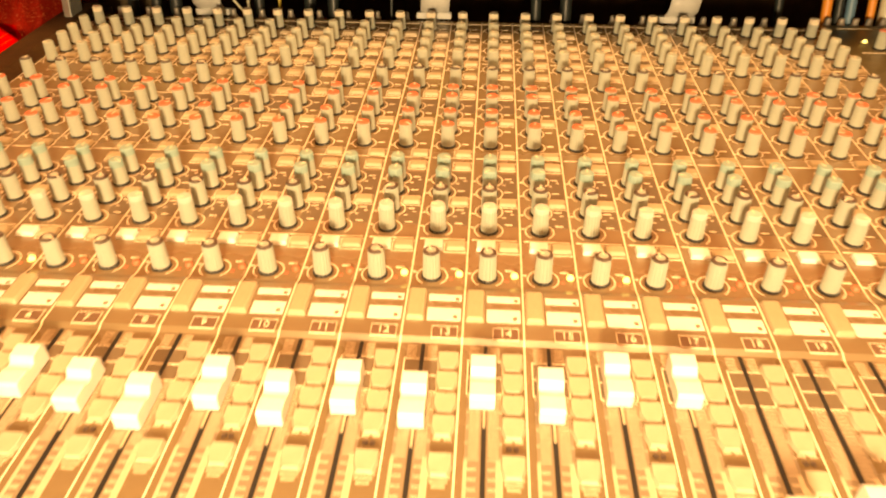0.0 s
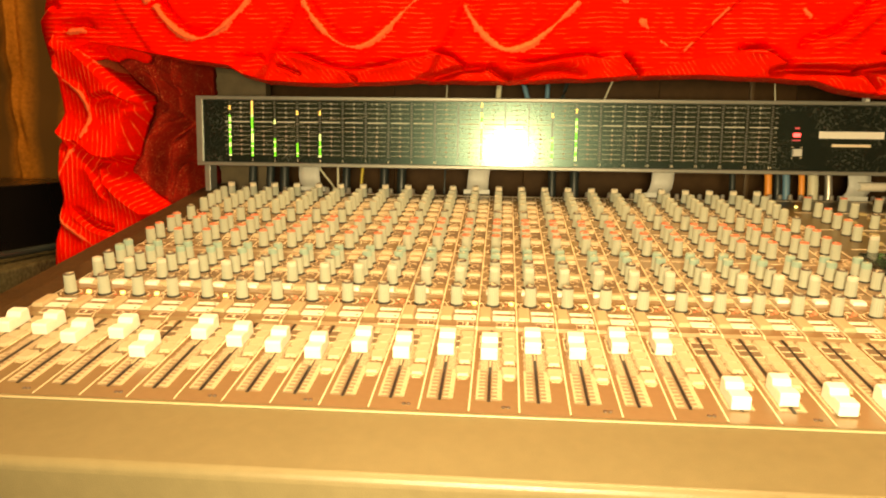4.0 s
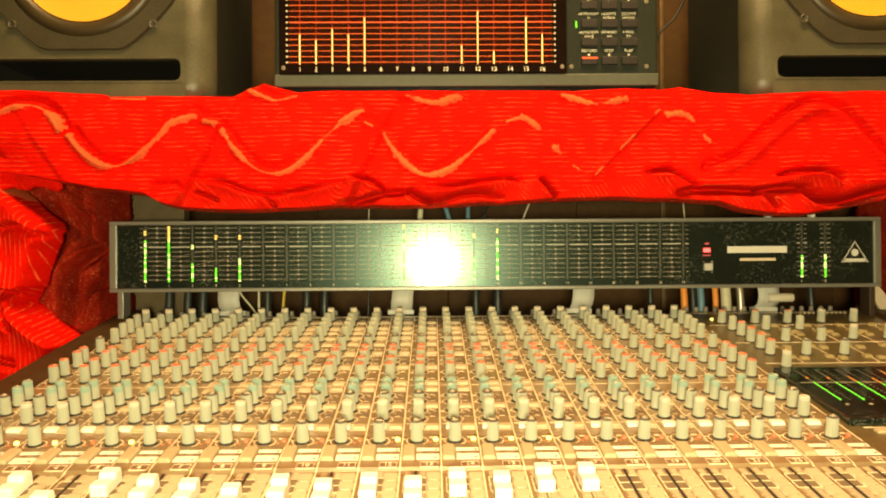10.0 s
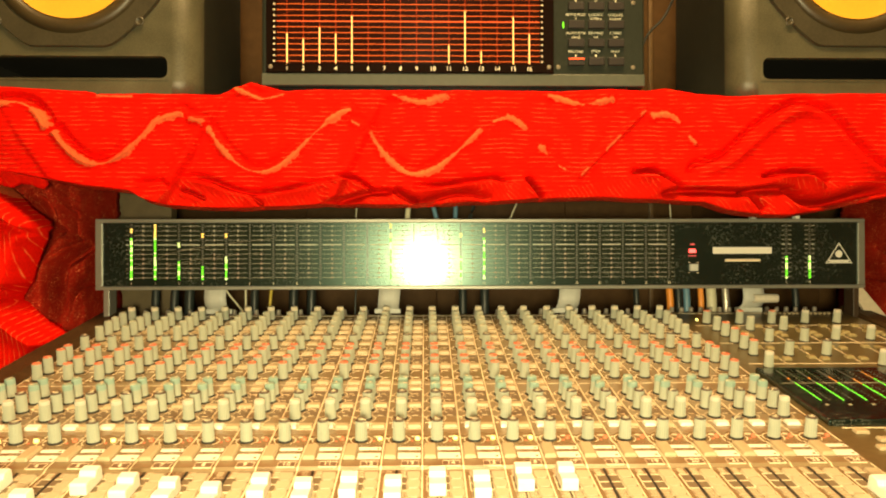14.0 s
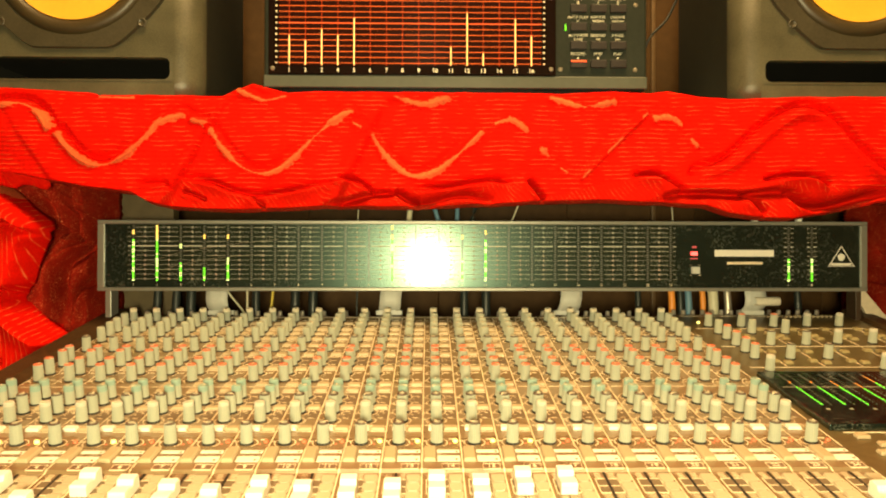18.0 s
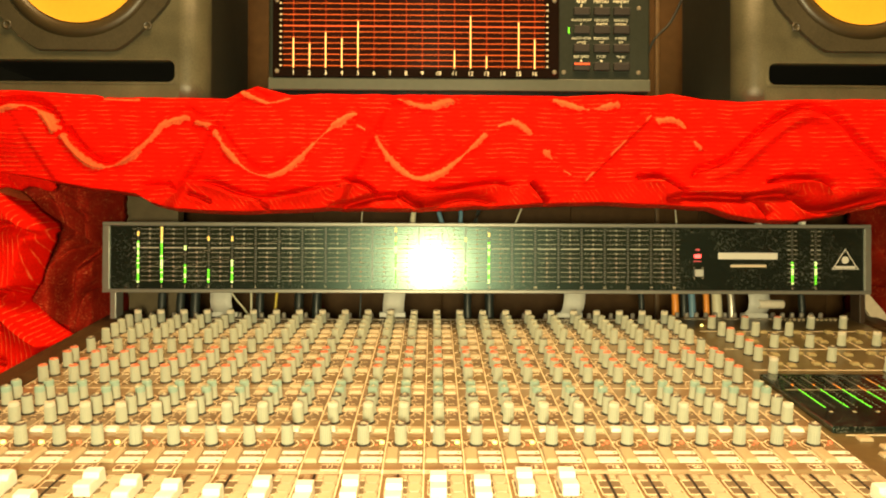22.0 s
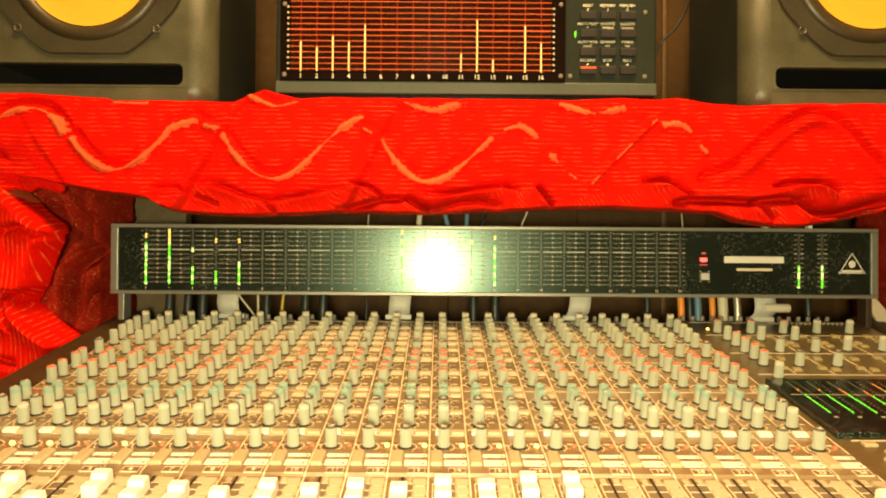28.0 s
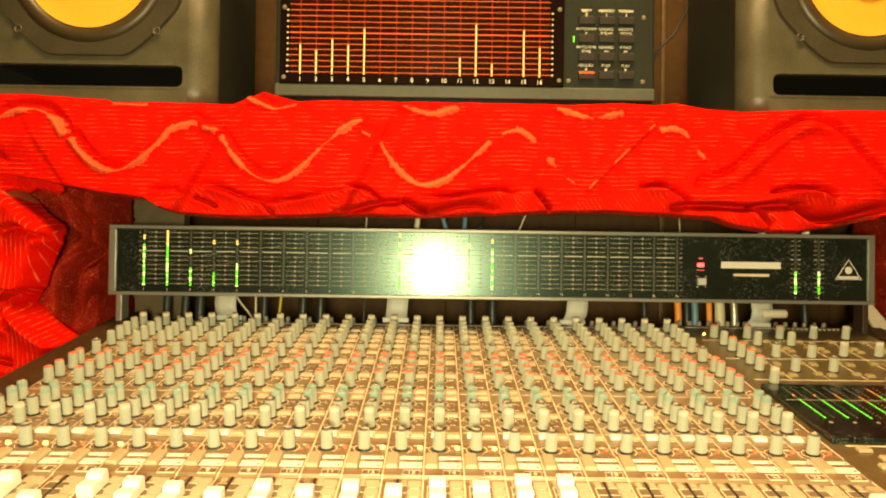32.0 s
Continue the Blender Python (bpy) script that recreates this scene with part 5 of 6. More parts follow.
# the upright falls at both ends
EDGE_L = [(0.82, -0.210), (0.86, -0.206), (0.911, -0.195), (0.94, -0.192), (0.978, -0.197), (1.023, -0.196), (1.045, -0.187), (1.061, -0.186), (1.097, -0.193), (1.119, -0.197), (1.135, -0.192), (1.156, -0.196), (1.21, -0.175)]
EDGE_R = [(0.82, -0.066), (0.904, -0.062), (0.924, -0.052), (0.944, -0.084), (0.962, -0.104), (0.97, -0.109), (0.980, -0.104), (0.993, -0.091), (1.026, -0.083), (1.050, -0.074), (1.061, -0.072), (1.070, -0.078), (1.091, -0.100), (1.127, -0.140), (1.16, -0.15), (1.21, -0.15)]
SIDE = Bands([[(-0.164, 1.086), (-0.150, 1.078), (-0.137, 1.063), (-0.131, 1.040), (-0.142, 1.017)], [(-0.180, 1.018), (-0.160, 1.012)],
              [(-0.160, 1.000), (-0.178, 0.964), (-0.185, 0.941), (-0.175, 0.911), (-0.151, 0.893), (-0.125, 0.875)], [(-0.140, 1.124), (-0.118, 1.106), (-0.098, 1.092)],
              [(-0.180, 1.100), (-0.165, 1.090)]])
SIDE_FOLDS = Folds([
    (1, 0.010, 0.020, 0.022, 0.0065, [(-0.160, 1.008), (-0.147, 1.000), (-0.130, 0.987), (-0.100, 0.984)]),
    (-1, 0.005, 0.012, 0.022, 0.0058, [(-0.160, 0.924), (-0.133, 0.904), (-0.105, 0.897)]),
    (1, 0.007, 0.016, 0.014, 0.0058, [(-0.130, 1.060), (-0.103, 1.066), (-0.076, 1.052)]),
    (1, 0.008, 0.014, 0.022, 0.0058, [(-0.205, 1.140), (-0.190, 1.131), (-0.172, 1.117)]),
    (-1, 0.010, 0.020, 0.024, 0.0072, [(-0.150, 1.143), (-0.120, 1.111), (-0.091, 1.085), (-0.066, 1.056)]),
    (-1, 0.006, 0.012, 0.010, 0.0058, [(-0.140, 0.986), (-0.126, 0.962), (-0.110, 0.938)]),
    (-1, 0.013, 0.016, 0.024, 0.0072, [(-0.116, 0.972), (-0.088, 0.943), (-0.052, 0.920)]),
    (1, 0.007, 0.016, 0.012, 0.0058, [(-0.200, 1.068), (-0.185, 1.060), (-0.172, 1.066)]),
    (1, 0.007, 0.016, 0.014, 0.0058, [(-0.200, 1.030), (-0.180, 1.016), (-0.166, 1.000)])])


def left_fall(mirror):
    def fn(u, v):
        z = 1.195 - v * 0.375
        xl, xr = lerp(EDGE_L, z) + 0.003 * fold(z * 40, 0, 2), lerp(EDGE_R, z) + 0.002 * fold(z * 50, 0, 6)
        x = xl + (xr - xl) * u
        w = xr - xl
        y = 0.478 + 0.075 * max(0, 1 - u * w / 0.022) ** 2 + 0.055 * max(0, 1 - (1 - u) * w / 0.016) ** 2.2
        y += 0.013 * fold(x * 9 + z * 7, z * 11, 21) + 0.003 * fold(x * 30, z * 24, 23) + 0.012 * max(0, 1 - v * 5)
        y += SIDE_FOLDS.at(x, z)
        mi = 0
        d, side = SIDE.near(x, z)
        if d < 0.03:
            gap = min(1, max(0.2, fold(x * 26, z * 26, 14) * 2.4 + 0.9))
            y -= 0.006 * gap * math.exp(-(d / 0.005) ** 2)
            if d < 0.0032 * gap * (0.8 + 0.9 * fold(x * 120, z * 120, 3)):
                mi = 1
        return (1.005 - x if mirror else x, y + (0.06 if mirror else 0), z, 2 if mirror else mi)
    return fn


LINING_FOLDS = Folds([
    (1, 0.026, 0.015, 0.044, 0.0094, [(-0.071, 1.135), (-0.072, 1.110), (-0.074, 1.094), (-0.067, 1.078), (-0.064, 1.057), (-0.058, 1.040)]),
    (-1, 0.031, 0.011, 0.036, 0.0082, [(-0.050, 1.050), (-0.060, 1.034), (-0.080, 1.014), (-0.087, 0.990), (-0.088, 0.964), (-0.086, 0.930)]),
    (1, 0.026, 0.013, 0.044, 0.0070, [(-0.030, 1.016), (-0.045, 0.998), (-0.060, 0.983), (-0.069, 0.967), (-0.073, 0.935), (-0.070, 0.915)]),
    (1, 0.035, 0.015, 0.058, 0.0187, [(-0.080, 1.066), (-0.092, 1.050), (-0.108, 1.019), (-0.123, 0.993), (-0.146, 0.962)]),
    (-1, 0.031, 0.011, 0.044, 0.0140, [(-0.152, 0.962), (-0.133, 0.945), (-0.110, 0.930), (-0.082, 0.912)]),
    (-1, 0.018, 0.008, 0.029, 0.0070, [(-0.110, 1.110), (-0.098, 1.090), (-0.094, 1.070), (-0.098, 1.055)]),
    (1, 0.018, 0.008, 0.022, 0.0070, [(-0.046, 1.120), (-0.040, 1.100), (-0.046, 1.080)])])
RED_EDGE = [(0.80, -0.076), (0.90, -0.080), (0.935, -0.086), (0.958, -0.102), (0.975, -0.128), (0.985, -0.160), (0.99, -0.30)]


def inner_fall(mirror):
    """The crushed lining side that runs back from the front along the end of the shelf."""
    def fn(u, v):
        z = 1.195 - v * 0.36
        x = -0.170 + 0.126 * u
        y = 0.512 + 0.70 * (x + 0.170) + 0.10 * max(0, (u - 0.90) / 0.10) ** 2
        x -= 0.006 * max(0, (u - 0.90) / 0.10) + 0.006 * fold(z * 14, 0, 44) * u
        worm = max(0.0, 1 - 2.6 * abs(fold(x * 34 + 5 * fold(x * 9, z * 8, 2), z * 21, 31)))
        y += LINING_FOLDS.at(x, z) - 0.005 * worm ** 1.5 + 0.010 * fold(x * 20 + z * 6, z * 15, 37) + 0.004 * fold(x * 70, z * 56, 33) + 0.0015 * fold(x * 160, z * 140, 35)
        red = x < lerp(RED_EDGE, z) + 0.003 * fold(z * 60, 1, 8)
        return (1.005 - x if mirror else x, y + (0.05 if mirror else 0), z, 0 if red and not mirror else 2)
    return fn


SIDE_MATS = [VELVET_SIDE, BAND, LINING]
for mirror in (False, True):
    sheet("side_drape", left_fall(mirror), 150, 240, SIDE_MATS, cloth, "folded upright fall of the cloth")
    sheet("inner_drape", inner_fall(mirror), 150, 320, SIDE_MATS, cloth, "maroon lining side of the cloth")

# ---- loudspeakers and the tape machine on the shelf ----
def loudspeaker(xc, z, zc):
    g = thing("loudspeaker", "dark grey studio loudspeaker with yellow cone on red cloth", "loudspeaker", pose(xc, 0.49, z), "pair of loudspeakers")
    w, h, d, r, px = 0.152, 0.40, 0.215, 0.030, 0.118
    plan = [(-w, d), (-w, r)]
    plan += [(-w + r - r * math.cos(a), r - r * math.sin(a)) for a in (math.pi / 2 * k / 8 for k in range(1, 9))]
    plan += [(-px, 0.0), (px, 0.0)]
    plan += [(w - r + r * math.sin(a), r - r * math.cos(a)) for a in (math.pi / 2 * k / 8 for k in range(0, 8))]
    plan += [(w, r), (w, d)]
    slot = next(k for k, p in enumerate(plan) if p == (-px, 0.0))
    bm = bmesh.new()
    rings = [[bm.verts.new((x, y, z)) for x, y in plan] for z in (-0.0045, 0.0170, 0.0455, h)]
    n = len(plan)
    for k in range(3):
        for i in range(n):
            if not (k == 1 and i == slot):
                f = bm.faces.new((rings[k][i], rings[k][(i + 1) % n], rings[k + 1][(i + 1) % n], rings[k + 1][i]))
                f.smooth = 1 <= i < slot - 1 or slot + 1 < i < n - 2
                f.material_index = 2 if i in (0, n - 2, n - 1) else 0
    bm.faces.new(rings[0][::-1])
    bm.faces.new(rings[-1])
    # the bass port runs back into the cabinet
    mouth = [rings[1][slot], rings[1][slot + 1], rings[2][slot + 1], rings[2][slot]]
    back = [bm.verts.new((v.co.x * 0.97, 0.12, v.co.z)) for v in mouth]
    for i in range(4):
        bm.faces.new((mouth[i], mouth[(i + 1) % 4], back[(i + 1) % 4], back[i])).material_index = 1
    bm.faces.new(back).material_index = 1
    bmesh.ops.recalc_face_normals(bm, faces=bm.faces)
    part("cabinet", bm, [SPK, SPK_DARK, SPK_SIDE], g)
    # thin lip that rounds the port's corners
    bm = bmesh.new()
    zm, hx, hz, rc = 0.03125, px - 0.001, 0.0134, 0.0085
    loop = [(sx * (hx - rc) + rc * math.cos(a), sz * (hz - rc) + rc * math.sin(a)) for sx, sz, a0 in ((1, 1, 0), (-1, 1, 90), (-1, -1, 180), (1, -1, 270))
            for a in (math.radians(a0 + 90 * k / 6) for k in range(7))]
    rim = [(math.copysign(min(abs(x) * 1.2, px + 0.002), x) if abs(x) > hx - rc - 1e-6 else x, math.copysign(hz + 0.0024, z)) for x, z in loop]
    ya = [bm.verts.new((x, -0.0008, z + zm)) for x, z in rim]
    yb = [bm.verts.new((x, -0.0012, z + zm)) for x, z in loop]
    yc = [bm.verts.new((x * 0.995, 0.006, z * 0.95 + zm)) for x, z in loop]
    for k in range(len(loop)):
        q = (k + 1) % len(loop)
        bm.faces.new((ya[k], ya[q], yb[q], yb[k]))
        bm.faces.new((yb[k], yb[q], yc[q], yc[k]))
    bmesh.ops.recalc_face_normals(bm, faces=bm.faces)
    part("port_lip", bm, SPK, g)
    # clipped ring plate
    bm = bmesh.new()
    outer, rr = [], 0.121
    for i in range(96):
        a = 2 * math.pi * i / 96
        x, z = rr * math.cos(a), rr * math.sin(a)
        lim = 0.1125
        z = max(-lim, min(lim, z))
        s = (abs(x) + abs(z)) / 0.163
        if s > 1:
            x, z = x / s ** 0.6, z / s ** 0.6
        outer.append((x, z))
    inner_r = 0.098
    a1 = [bm.verts.new((x, -0.0045, z + zc)) for x, z in outer]
    a0 = [bm.verts.new((x * 1.012, 0.0005, z * 1.012 + zc)) for x, z in outer]
    b1 = [bm.verts.new((inner_r * math.cos(2 * math.pi * i / 96), -0.0045, inner_r * math.sin(2 * math.pi * i / 96) + zc)) for i in range(96)]
    b0 = [bm.verts.new((inner_r * math.cos(2 * math.pi * i / 96), 0.0005, inner_r * math.sin(2 * math.pi * i / 96) + zc)) for i in range(96)]
    for i in range(96):
        k = (i + 1) % 96
        bm.faces.new((a1[i], a1[k], b1[k], b1[i]))
        bm.faces.new((a0[i], a0[k], a1[k], a1[i]))
        bm.faces.new((b1[i], b1[k], b0[k], b0[i]))
    part("woofer_ring", bm, BEZEL, g, "dark grey ring plate")
    bm = bmesh.new()
    prof = [(0.098, -0.001), (0.096, 0.003), (0.092, 0.0062), (0.087, 0.0068), (0.082, 0.0045), (0.079, 0.0010)]
    lathe(bm, prof, 72, axis="y", cz=zc)
    bm.faces.ensure_lookup_table()
    bmesh.ops.delete(bm, geom=[bm.faces[-1]], context="FACES_ONLY")
    part("surround", bm, RUBBER, g, "black rubber surround")
    bm = bmesh.new()
    prof = [(0.0795, 0.0036), (0.074, 0.0022), (0.060, 0.0016), (0.040, 0.0013), (0.034, 0.0013), (0.033, 0.005), (0.020, 0.011), (0.004, 0.014)]
    lathe(bm, prof, 72, axis="y", cz=zc)
    part("cone", bm, CONE, g, "bright yellow woofer cone")
    bolt = shared("bolt", lathe(bmesh.new(), [(0.0058, 0.0), (0.0056, 0.0007), (0.0036, 0.0009), (0.0032, 0.0002), (0.001, 0.0002)], 16, axis="y"), [BEZEL])
    for sx in (-1, 1):
        for sz in (-1, 1):
            inst("bolt", bolt, None, g, at=pose(sx * 0.0845, -0.0045, zc + sz * 0.0830))
    return g


loudspeaker(-0.029, 1.2227, 0.1685)
loudspeaker(0.9315, 1.2240, 0.1715)


def tape_machine():
    g = thing("tape_recorder", "dark grey multitrack recorder with a glowing orange level display", "tape recorder", pose(0, 0.49, -0.0027))
    x0, x1, z0, z1 = 0.2005, 0.6690, 1.2345, 1.52
    bm = bx(bmesh.new(), x0, x1, 0.002, 0.34, z0, z1, bevel=0.003)
    part("case", bm, DECK, g)
    bm = bx(bmesh.new(), x0 + 0.001, x1 - 0.001, -0.003, 0.002, z0 + 0.0005, z0 + 0.0150, bevel=0.001)
    part("lower_rail", bm, DECK_RAIL, g)
    bm = bx(bmesh.new(), x0 + 0.02, x1 - 0.02, 0.004, 0.32, z0 - 0.008, z0, bevel=0.001)
    part("foot_plinth", bm, RACK, g)
    bm = bx(bmesh.new(), 0.2070, 0.5560, -0.0045, 0.002, 1.2500, 1.3900, bevel=0.001)
    glass = part("display_glass", bm, DISPLAY, g, "black display glass")
    X, PX, Z0, DZ = 0.2325, 0.01955, 1.2637, 0.0069
    part("display_field", bx(bmesh.new(), X - 0.0125, X + 15 * PX + 0.0125, -0.0048, -0.0044, Z0 - 0.003, 1.386), FIELD, g, "faintly glowing red field")
    line = shared("scale_line", bx(bmesh.new(), X - 0.0125, X + 15 * PX + 0.0125, -0.0052, -0.0043, -0.0003, 0.0003), [VFD_LINE])
    for i in range(17):
        if i != 7:
            inst("scale_line", line, None, g, "glowing orange scale line", pose(0, 0, Z0 + i * DZ))
    bm = bx(bmesh.new(), X - 0.0125, X + 15 * PX + 0.0125, -0.0053, -0.0043, Z0 + 7 * DZ - 0.0005, Z0 + 7 * DZ + 0.0005)
    part("display_zero_line", bm, VFD_BRIGHT, g, "bright orange zero line")
    bm = bmesh.new()
    for i in range(16):
        bx(bm, X + i * PX - 0.0004, X + i * PX + 0.0004, -0.0050, -0.0043, Z0 - 0.003, 1.386)
    part("column_print", bm, glow("display_column_dim", (0.7, 0.07, 0.015), 0.22), g)
    for s in (X - 0.0155, X + 15 * PX + 0.0155):
        bm = bmesh.new()
        for i in range(12):
            bx(bm, s - 0.0011, s + 0.0011, -0.0052, -0.0043, Z0 + i * DZ - 0.0009, Z0 + i * DZ + 0.0009)
        tagged(part("scale_marks", bm, PRINT, g), kind="stuff")
    heights = {0: 5, 1: 4, 2: 6, 3: 5, 4: 8, 10: 3, 11: 9, 12: 2, 14: 8, 15: 5}
    for i in range(16):
        n = heights.get(i, 0)
        if n:
            bm = bx(bmesh.new(), X + i * PX - 0.00062, X + i * PX + 0.00062, -0.0058, -0.0043, Z0 - 0.0025, Z0 - 0.001 + n * DZ)
            part("level_bar", bm, VFD_BAR, g, "lit orange level bar")
        lettering(str(i + 1), 0.0074, DECK_PRINT, g, pose(X + i * PX, -0.0052, 1.2548, 90), name="track_number")
    scr = shared("screw", lathe(bmesh.new(), [(0.0029, 0), (0.0027, 0.0010), (0.0018, 0.0014)], 14, axis="y"), [DECK_SCREW])
    for x, z in ((0.2125, 1.2570), (0.5500, 1.2575), (0.2125, 1.343), (0.5500, 1.345), (0.6545, 1.2590), (0.6550, 1.3385), (0.5625, 1.2590)):
        inst("screw", scr, None, g, at=pose(x, -0.0045 if x < 0.556 else 0.002, z))
    keys = [[("RECORD", "o"), ("STOP", "s"), ("PLAY", "p")], [("AUTO RTN", "1<<2"), ("REWIND", "<<"), ("F FWD", ">>")],
            [("AUTO PLAY", ">"), ("LOCATE", ">>0<<"), ("LOCATE", ">>1<<")], [("RESET", "0"), ("MEMORY", "1"), ("MEMORY", "2")]]
    kb = shared("key", bx(bmesh.new(), -0.0098, 0.0098, -0.0035, 0.002, -0.0048, 0.0048, bevel=0.0009), [DECK_DARK])
    for r, row in enumerate(keys):
        for c, (word, sign) in enumerate(row):
            x, z = (0.5840, 0.6087, 0.6330)[c], 1.2655 + r * 0.0226
            inst("key", kb, None, g, at=pose(x, 0.0, z))
            lettering(word, 0.0047, DECK_PRINT, g, pose(x, 0.0015, z + 0.0128, 90))
            if sign in "ops" and r == 0:
                bm = bmesh.new()
                if sign == "o":
                    lathe(bm, [(0.0012, 0), (0.001, 0.0004)], 12, axis="y")
                elif sign == "s":
                    bx(bm, -0.0011, 0.0011, -0.0004, 0.0004, -0.0011, 0.0011)
                else:
                    bm.faces.new([bm.verts.new(q) for q in ((-0.0011, -0.0004, -0.0013), (0.0013, -0.0004, 0), (-0.0011, -0.0004, 0.0013))])
                part("key_sign", bm, DECK_PRINT, g, at=pose(x, 0.0015, z + 0.0078))
            else:
                lettering(sign, 0.0052, DECK_PRINT, g, pose(x, 0.0015, z + 0.0078, 90))
    part("record_stripe", bx(bmesh.new(), 0.5745, 0.5935, -0.0042, -0.003, 1.2672, 1.2692), glow("record_stripe_glow", (1.0, 0.12, 0.03), 1.2), g, "lit red stripe on the record key")
    part("green_lamp", bx(bmesh.new(), 0.5680, 0.5692, 0.0, 0.002, 1.3070, 1.3140), LED_GREEN, g, "small green lamp")


tape_machine()


# ---- left of the desk: carpeted rack case with effects units ----
def rack_case():
    g = thing("rack_case", "grey carpeted rack case with metal corners", "rack case", pose(-0.19, 0.262, 0))
    w, d, h = 0.56, 0.46, 0.860
    bm = bmesh.new()
    bx(bm, -w, 0, 0.0, d, h - 0.035, h, bevel=0.003)
    part("case_top", bm, CARPET, g)
    part("case_side", bx(bmesh.new(), -0.022, 0, 0.001, d, 0.02, h - 0.0352, bevel=0.004), CARPET, g)
    part("case_side", bx(bmesh.new(), -w, -w + 0.022, 0.001, d, 0.02, h - 0.0352, bevel=0.004), CARPET, g)
    part("case_back", bx(bmesh.new(), -w + 0.0225, -0.0225, d - 0.02, d, 0.02, h - 0.0352), CARPET, g)
    part("case_base", bx(bmesh.new(), -w, 0, 0.0, d, 0.0, 0.0198, bevel=0.004), CARPET, g)
    for x in (-w, 0):
        s = 1 if x == 0 else -1
        bm = bmesh.new()
        xa, xb = sorted((x + s * 0.0015, x - s * 0.028))
        bx(bm, xa, xb, -0.003, 0.028, h - 0.040, h + 0.0025, bevel=0.009)
        part("metal_corner", bm, mat("worn_bronze_steel", (0.30, 0.19, 0.10), 0.32, metal=0.85, var=0.3, scale=60), g, "worn metal corner", smooth=True)
        part("corner_rivet", lathe(bmesh.new(), [(0.004, 0), (0.0035, 0.0018), (0.001, 0.0025)], 12, axis="y"), STEEL, g, at=pose((xa + xb) / 2, -0.003, h - 0.028))


rack_case()


def rack_unit(name, label, x0, x1, y, z, h, d, lower):
    g = thing(name, label, "effects unit", pose(x0, y, z), "rack units")
    w = x1 - x0
    part("chassis", bx(bmesh.new(), 0.004, w - 0.004, 0.003, d, 0.0, h - 0.002, bevel=0.0015), RACK, g)
    part("faceplate", bx(bmesh.new(), 0, w, 0, 0.003, 0.0, h, bevel=0.0008), RACK, g)
    for zz in (0.006, h - 0.006):
        part("trim_line", bx(bmesh.new(), 0.002, w - 0.014, -0.0006, 0.0005, zz - 0.0006, zz + 0.0006), MAGENTA, g, "thin magenta line")
    kn = shared("knob", lathe(bmesh.new(), [(0.0078, 0), (0.0074, 0.010), (0.0062, 0.012)], 18, axis="y", flute=0.0005), [SPK_DARK])
    knl = shared("knob", lathe(bmesh.new(), [(0.0062, 0), (0.0060, 0.010), (0.0045, 0.012)], 18, axis="y"), [CAP_WHITE])
    for i, dx in enumerate((0.058, 0.084, 0.109, 0.126, 0.152, 0.176, 0.200, 0.224, 0.248)):
        inst("knob", knl if i in (2, 3) and not lower else kn, None, g, at=pose(w - dx, 0, h * 0.30))
    for i in range(6):
        part("printed_bar", bx(bmesh.new(), w - 0.105 - i * 0.03, w - 0.085 - i * 0.03, -0.0005, 0.0005, h * 0.52, h * 0.535), PRINT_DIM, g)
    for i in range(4):                        # hollow key outlines in two rows
        for j in range(2):
            xa, za = w - 0.160 - i * 0.016, h * (0.60 + 0.17 * j)
            bm = bx(bmesh.new(), xa, xa + 0.011, -0.0004, 0.0006, za, za + 0.0105)
            key = part("key", bm, PRINT_DIM, g, "dark key with a pale outline")
            part("key_face", bx(bmesh.new(), xa + 0.0012, xa + 0.0098, -0.0016, 0.0004, za + 0.0012, za + 0.0093, bevel=0.0004), RACK, key)
    if not lower:                             # pale frame round the two cream knobs
        bm = bmesh.new()
        for a, b, c, e in ((0.139, 0.1380, 0.10, 0.58), (0.0975, 0.0965, 0.10, 0.58), (0.1378, 0.0977, 0.565, 0.58)):
            bx(bm, w - a, w - b, -0.0004, 0.0005, h * c, h * e)
        part("knob_frame", bm, PRINT_DIM, g, "pale printed frame")
        bm = bmesh.new()
        for xa, za, ln in ((0.112, 0.86, 0.024), (0.130, 0.72, 0.030), (0.090, 0.71, 0.020), (0.112, 0.62, 0.026), (0.165, 0.55, 0.06)):
            bx(bm, w - xa, w - xa + ln, -0.0004, 0.0005, h * za, h * za + 0.0011)
        tagged(part("caption_print", bm, PRINT_DIM, g), kind="stuff")
    for zz in (0.2, 0.8):
        part("rack_screw", lathe(bmesh.new(), [(0.0036, 0), (0.0033, 0.0016), (0.001, 0.0020)], 12, axis="y"), DECK_SCREW, g, at=pose(w - 0.009, 0, h * zz))
    return g, w


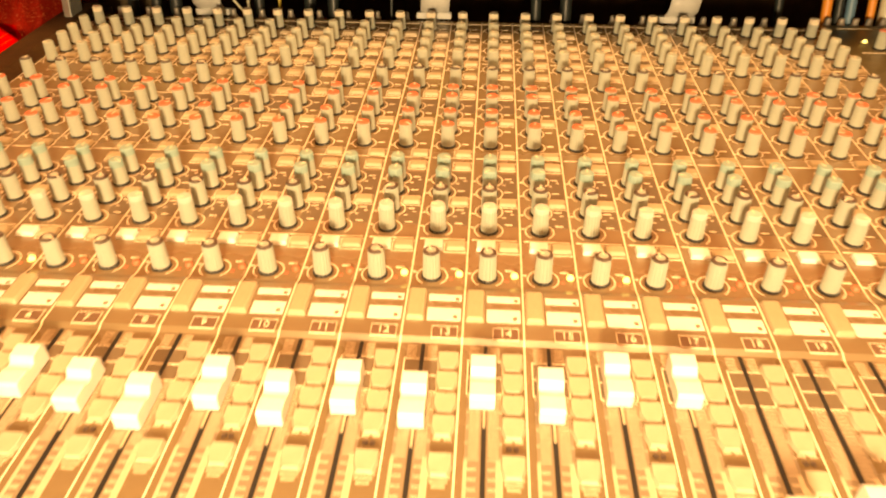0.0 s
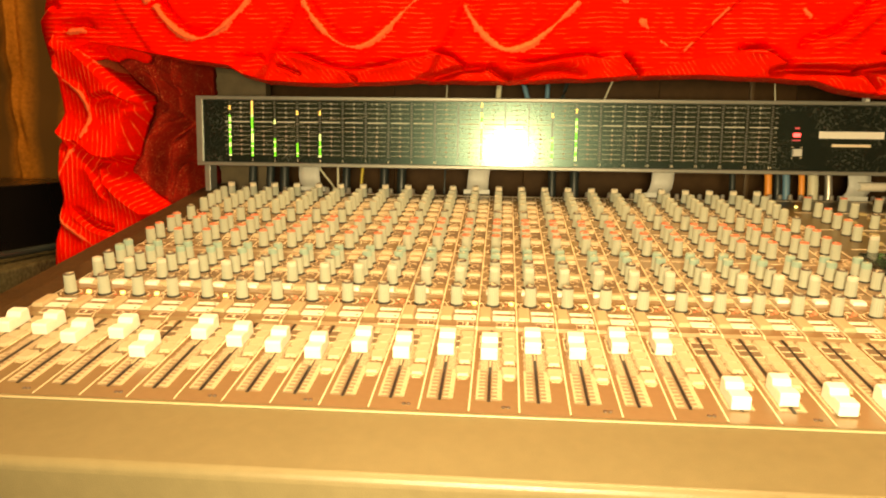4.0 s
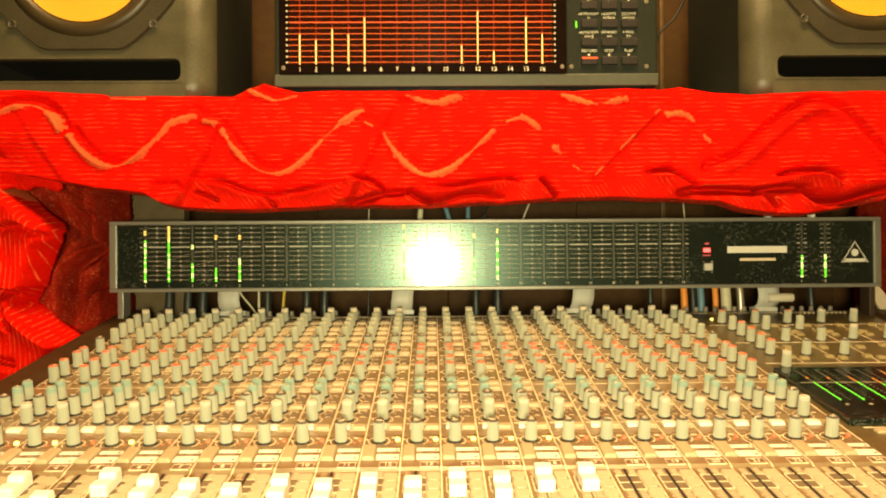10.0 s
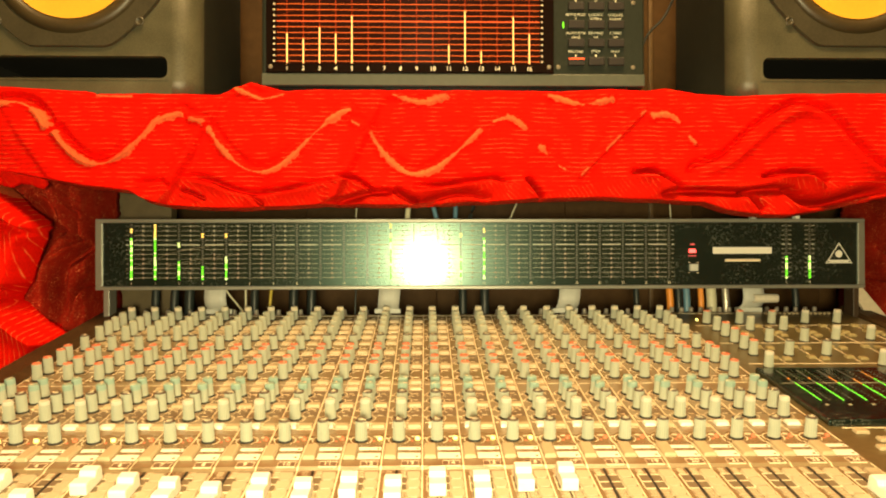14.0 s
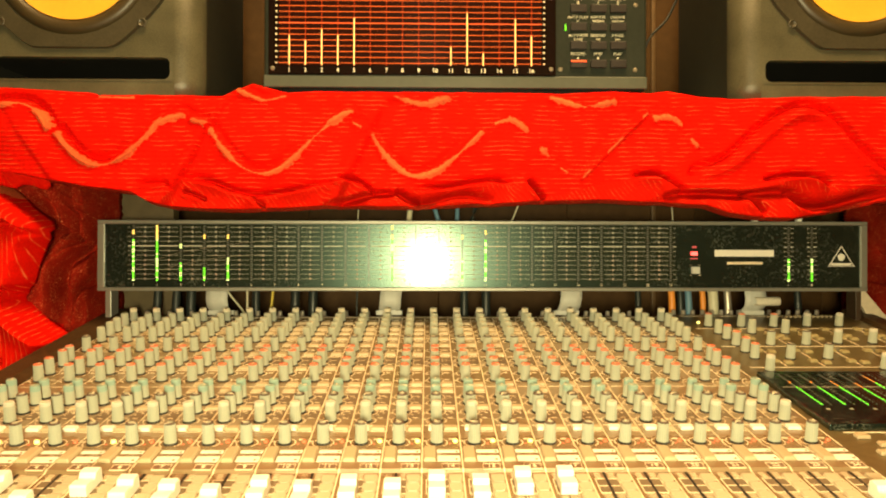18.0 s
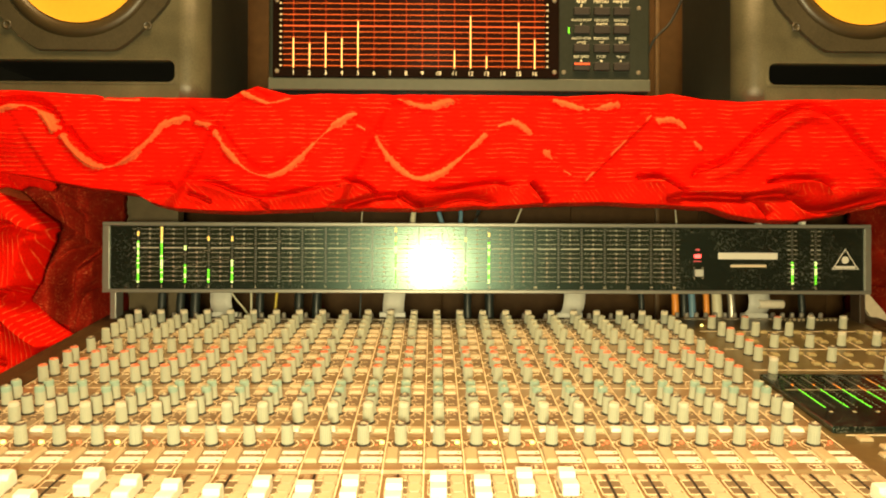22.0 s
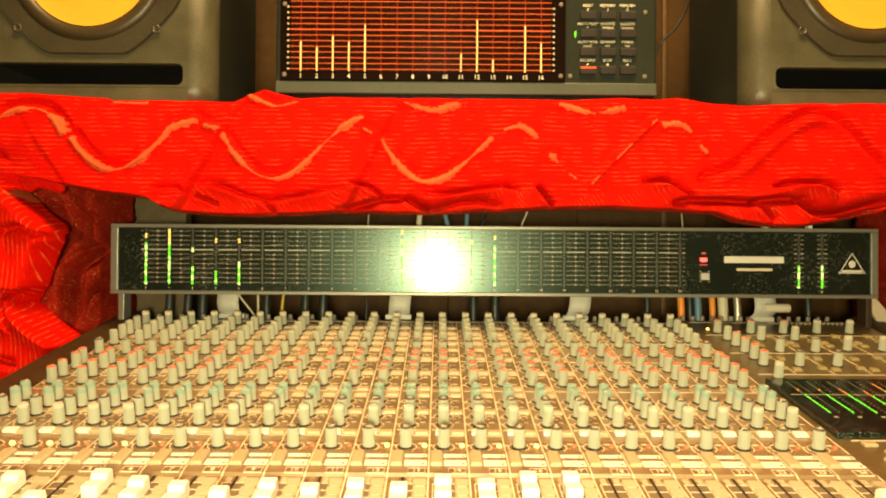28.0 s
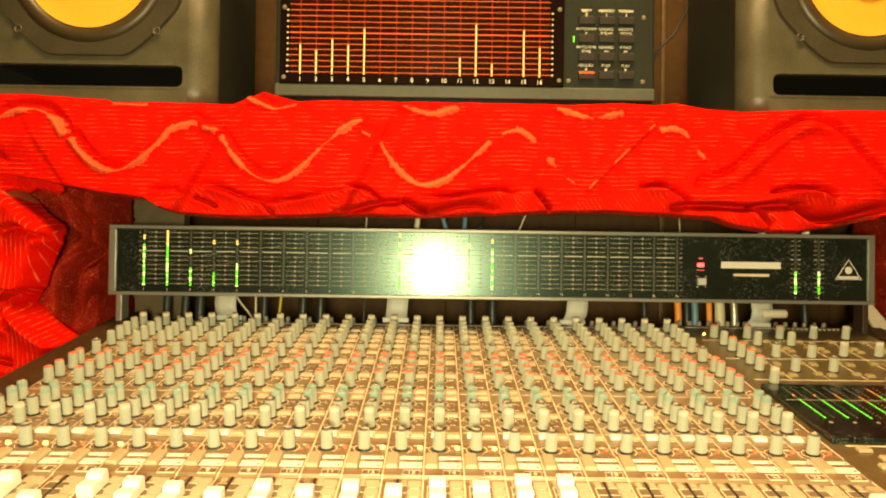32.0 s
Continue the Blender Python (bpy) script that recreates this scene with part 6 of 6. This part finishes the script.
u, w = rack_unit("effects_unit", "black rack effects unit with pink sign on carpeted case", -0.755, -0.268, 0.425, 0.8605, 0.0915, 0.30, False)
bm = bmesh.new()
for i, sk in enumerate((0.0, 0.0155, 0.031)):           # plain slanted marks in the sign's colour
    q = [(0.0, 0.0), (0.0115, 0.0), (0.0140, 0.020), (0.0050, 0.020)]
    f = [bm.verts.new((w - 0.050 + sk + a, -0.0008, 0.042 + b)) for a, b in q]
    bm.faces.new(f)
part("sign", bm, PINK, u, "slanted pink red sign")
bm = bmesh.new()
bm.faces.new([bm.verts.new((w - 0.054 + a, -0.0008, 0.0335 + b)) for a, b in ((0.0, 0.0), (0.050, 0.0050), (0.050, 0.0066), (0.0, 0.0012))])
bx(bm, w - 0.054, w - 0.004, -0.0008, 0.0004, 0.0392, 0.0401)
part("sign_underline", bm, PRINT_MID, u, "pale slanting underline")
rack_unit("compressor_unit", "black rack unit with dark knobs inside the carpeted case", -0.727, -0.214, 0.268, 0.765, 0.06, 0.30, True)
rack_unit("equaliser_unit", "black rack unit with dark knobs inside the carpeted case", -0.727, -0.214, 0.268, 0.695, 0.06, 0.30, True)

bm = tube(bmesh.new(), [(-0.235, 0.70, 0.872), (-0.215, 0.56, 0.870), (-0.225, 0.40, 0.871), (-0.255, 0.300, 0.868), (-0.285, 0.258, 0.850), (-0.300, 0.235, 0.80), (-0.305, 0.225, 0.72), (-0.31, 0.24, 0.60)], 0.0048)
tagged(part("cable", bm, CABLE, None), "black cable lying over the carpeted case", "cable")


bm = tube(bmesh.new(), [(0.845, 0.78, 1.52), (0.815, 0.76, 1.47), (0.799, 0.75, 1.447), (0.776, 0.75, 1.400), (0.746, 0.75, 1.365), (0.73, 0.76, 1.30), (0.728, 0.78, 1.24)], 0.0020)
tagged(part("cable", bm, CABLE, None), "thin black cable hanging behind the recorder", "cable")


def desk():
    g = thing("desk", "dark wooden desk under the mixing console", "desk")
    part("desk_top", bx(bmesh.new(), -0.15, 1.25, 0.005, 0.66, 0.745, 0.775, bevel=0.003), DESK, g)
    for x in (-0.14, 1.18):
        for y in (0.02, 0.58):
            part("leg", bx(bmesh.new(), x, x + 0.06, y, y + 0.06, 0.0, 0.745, bevel=0.003), DESK, g)


desk()
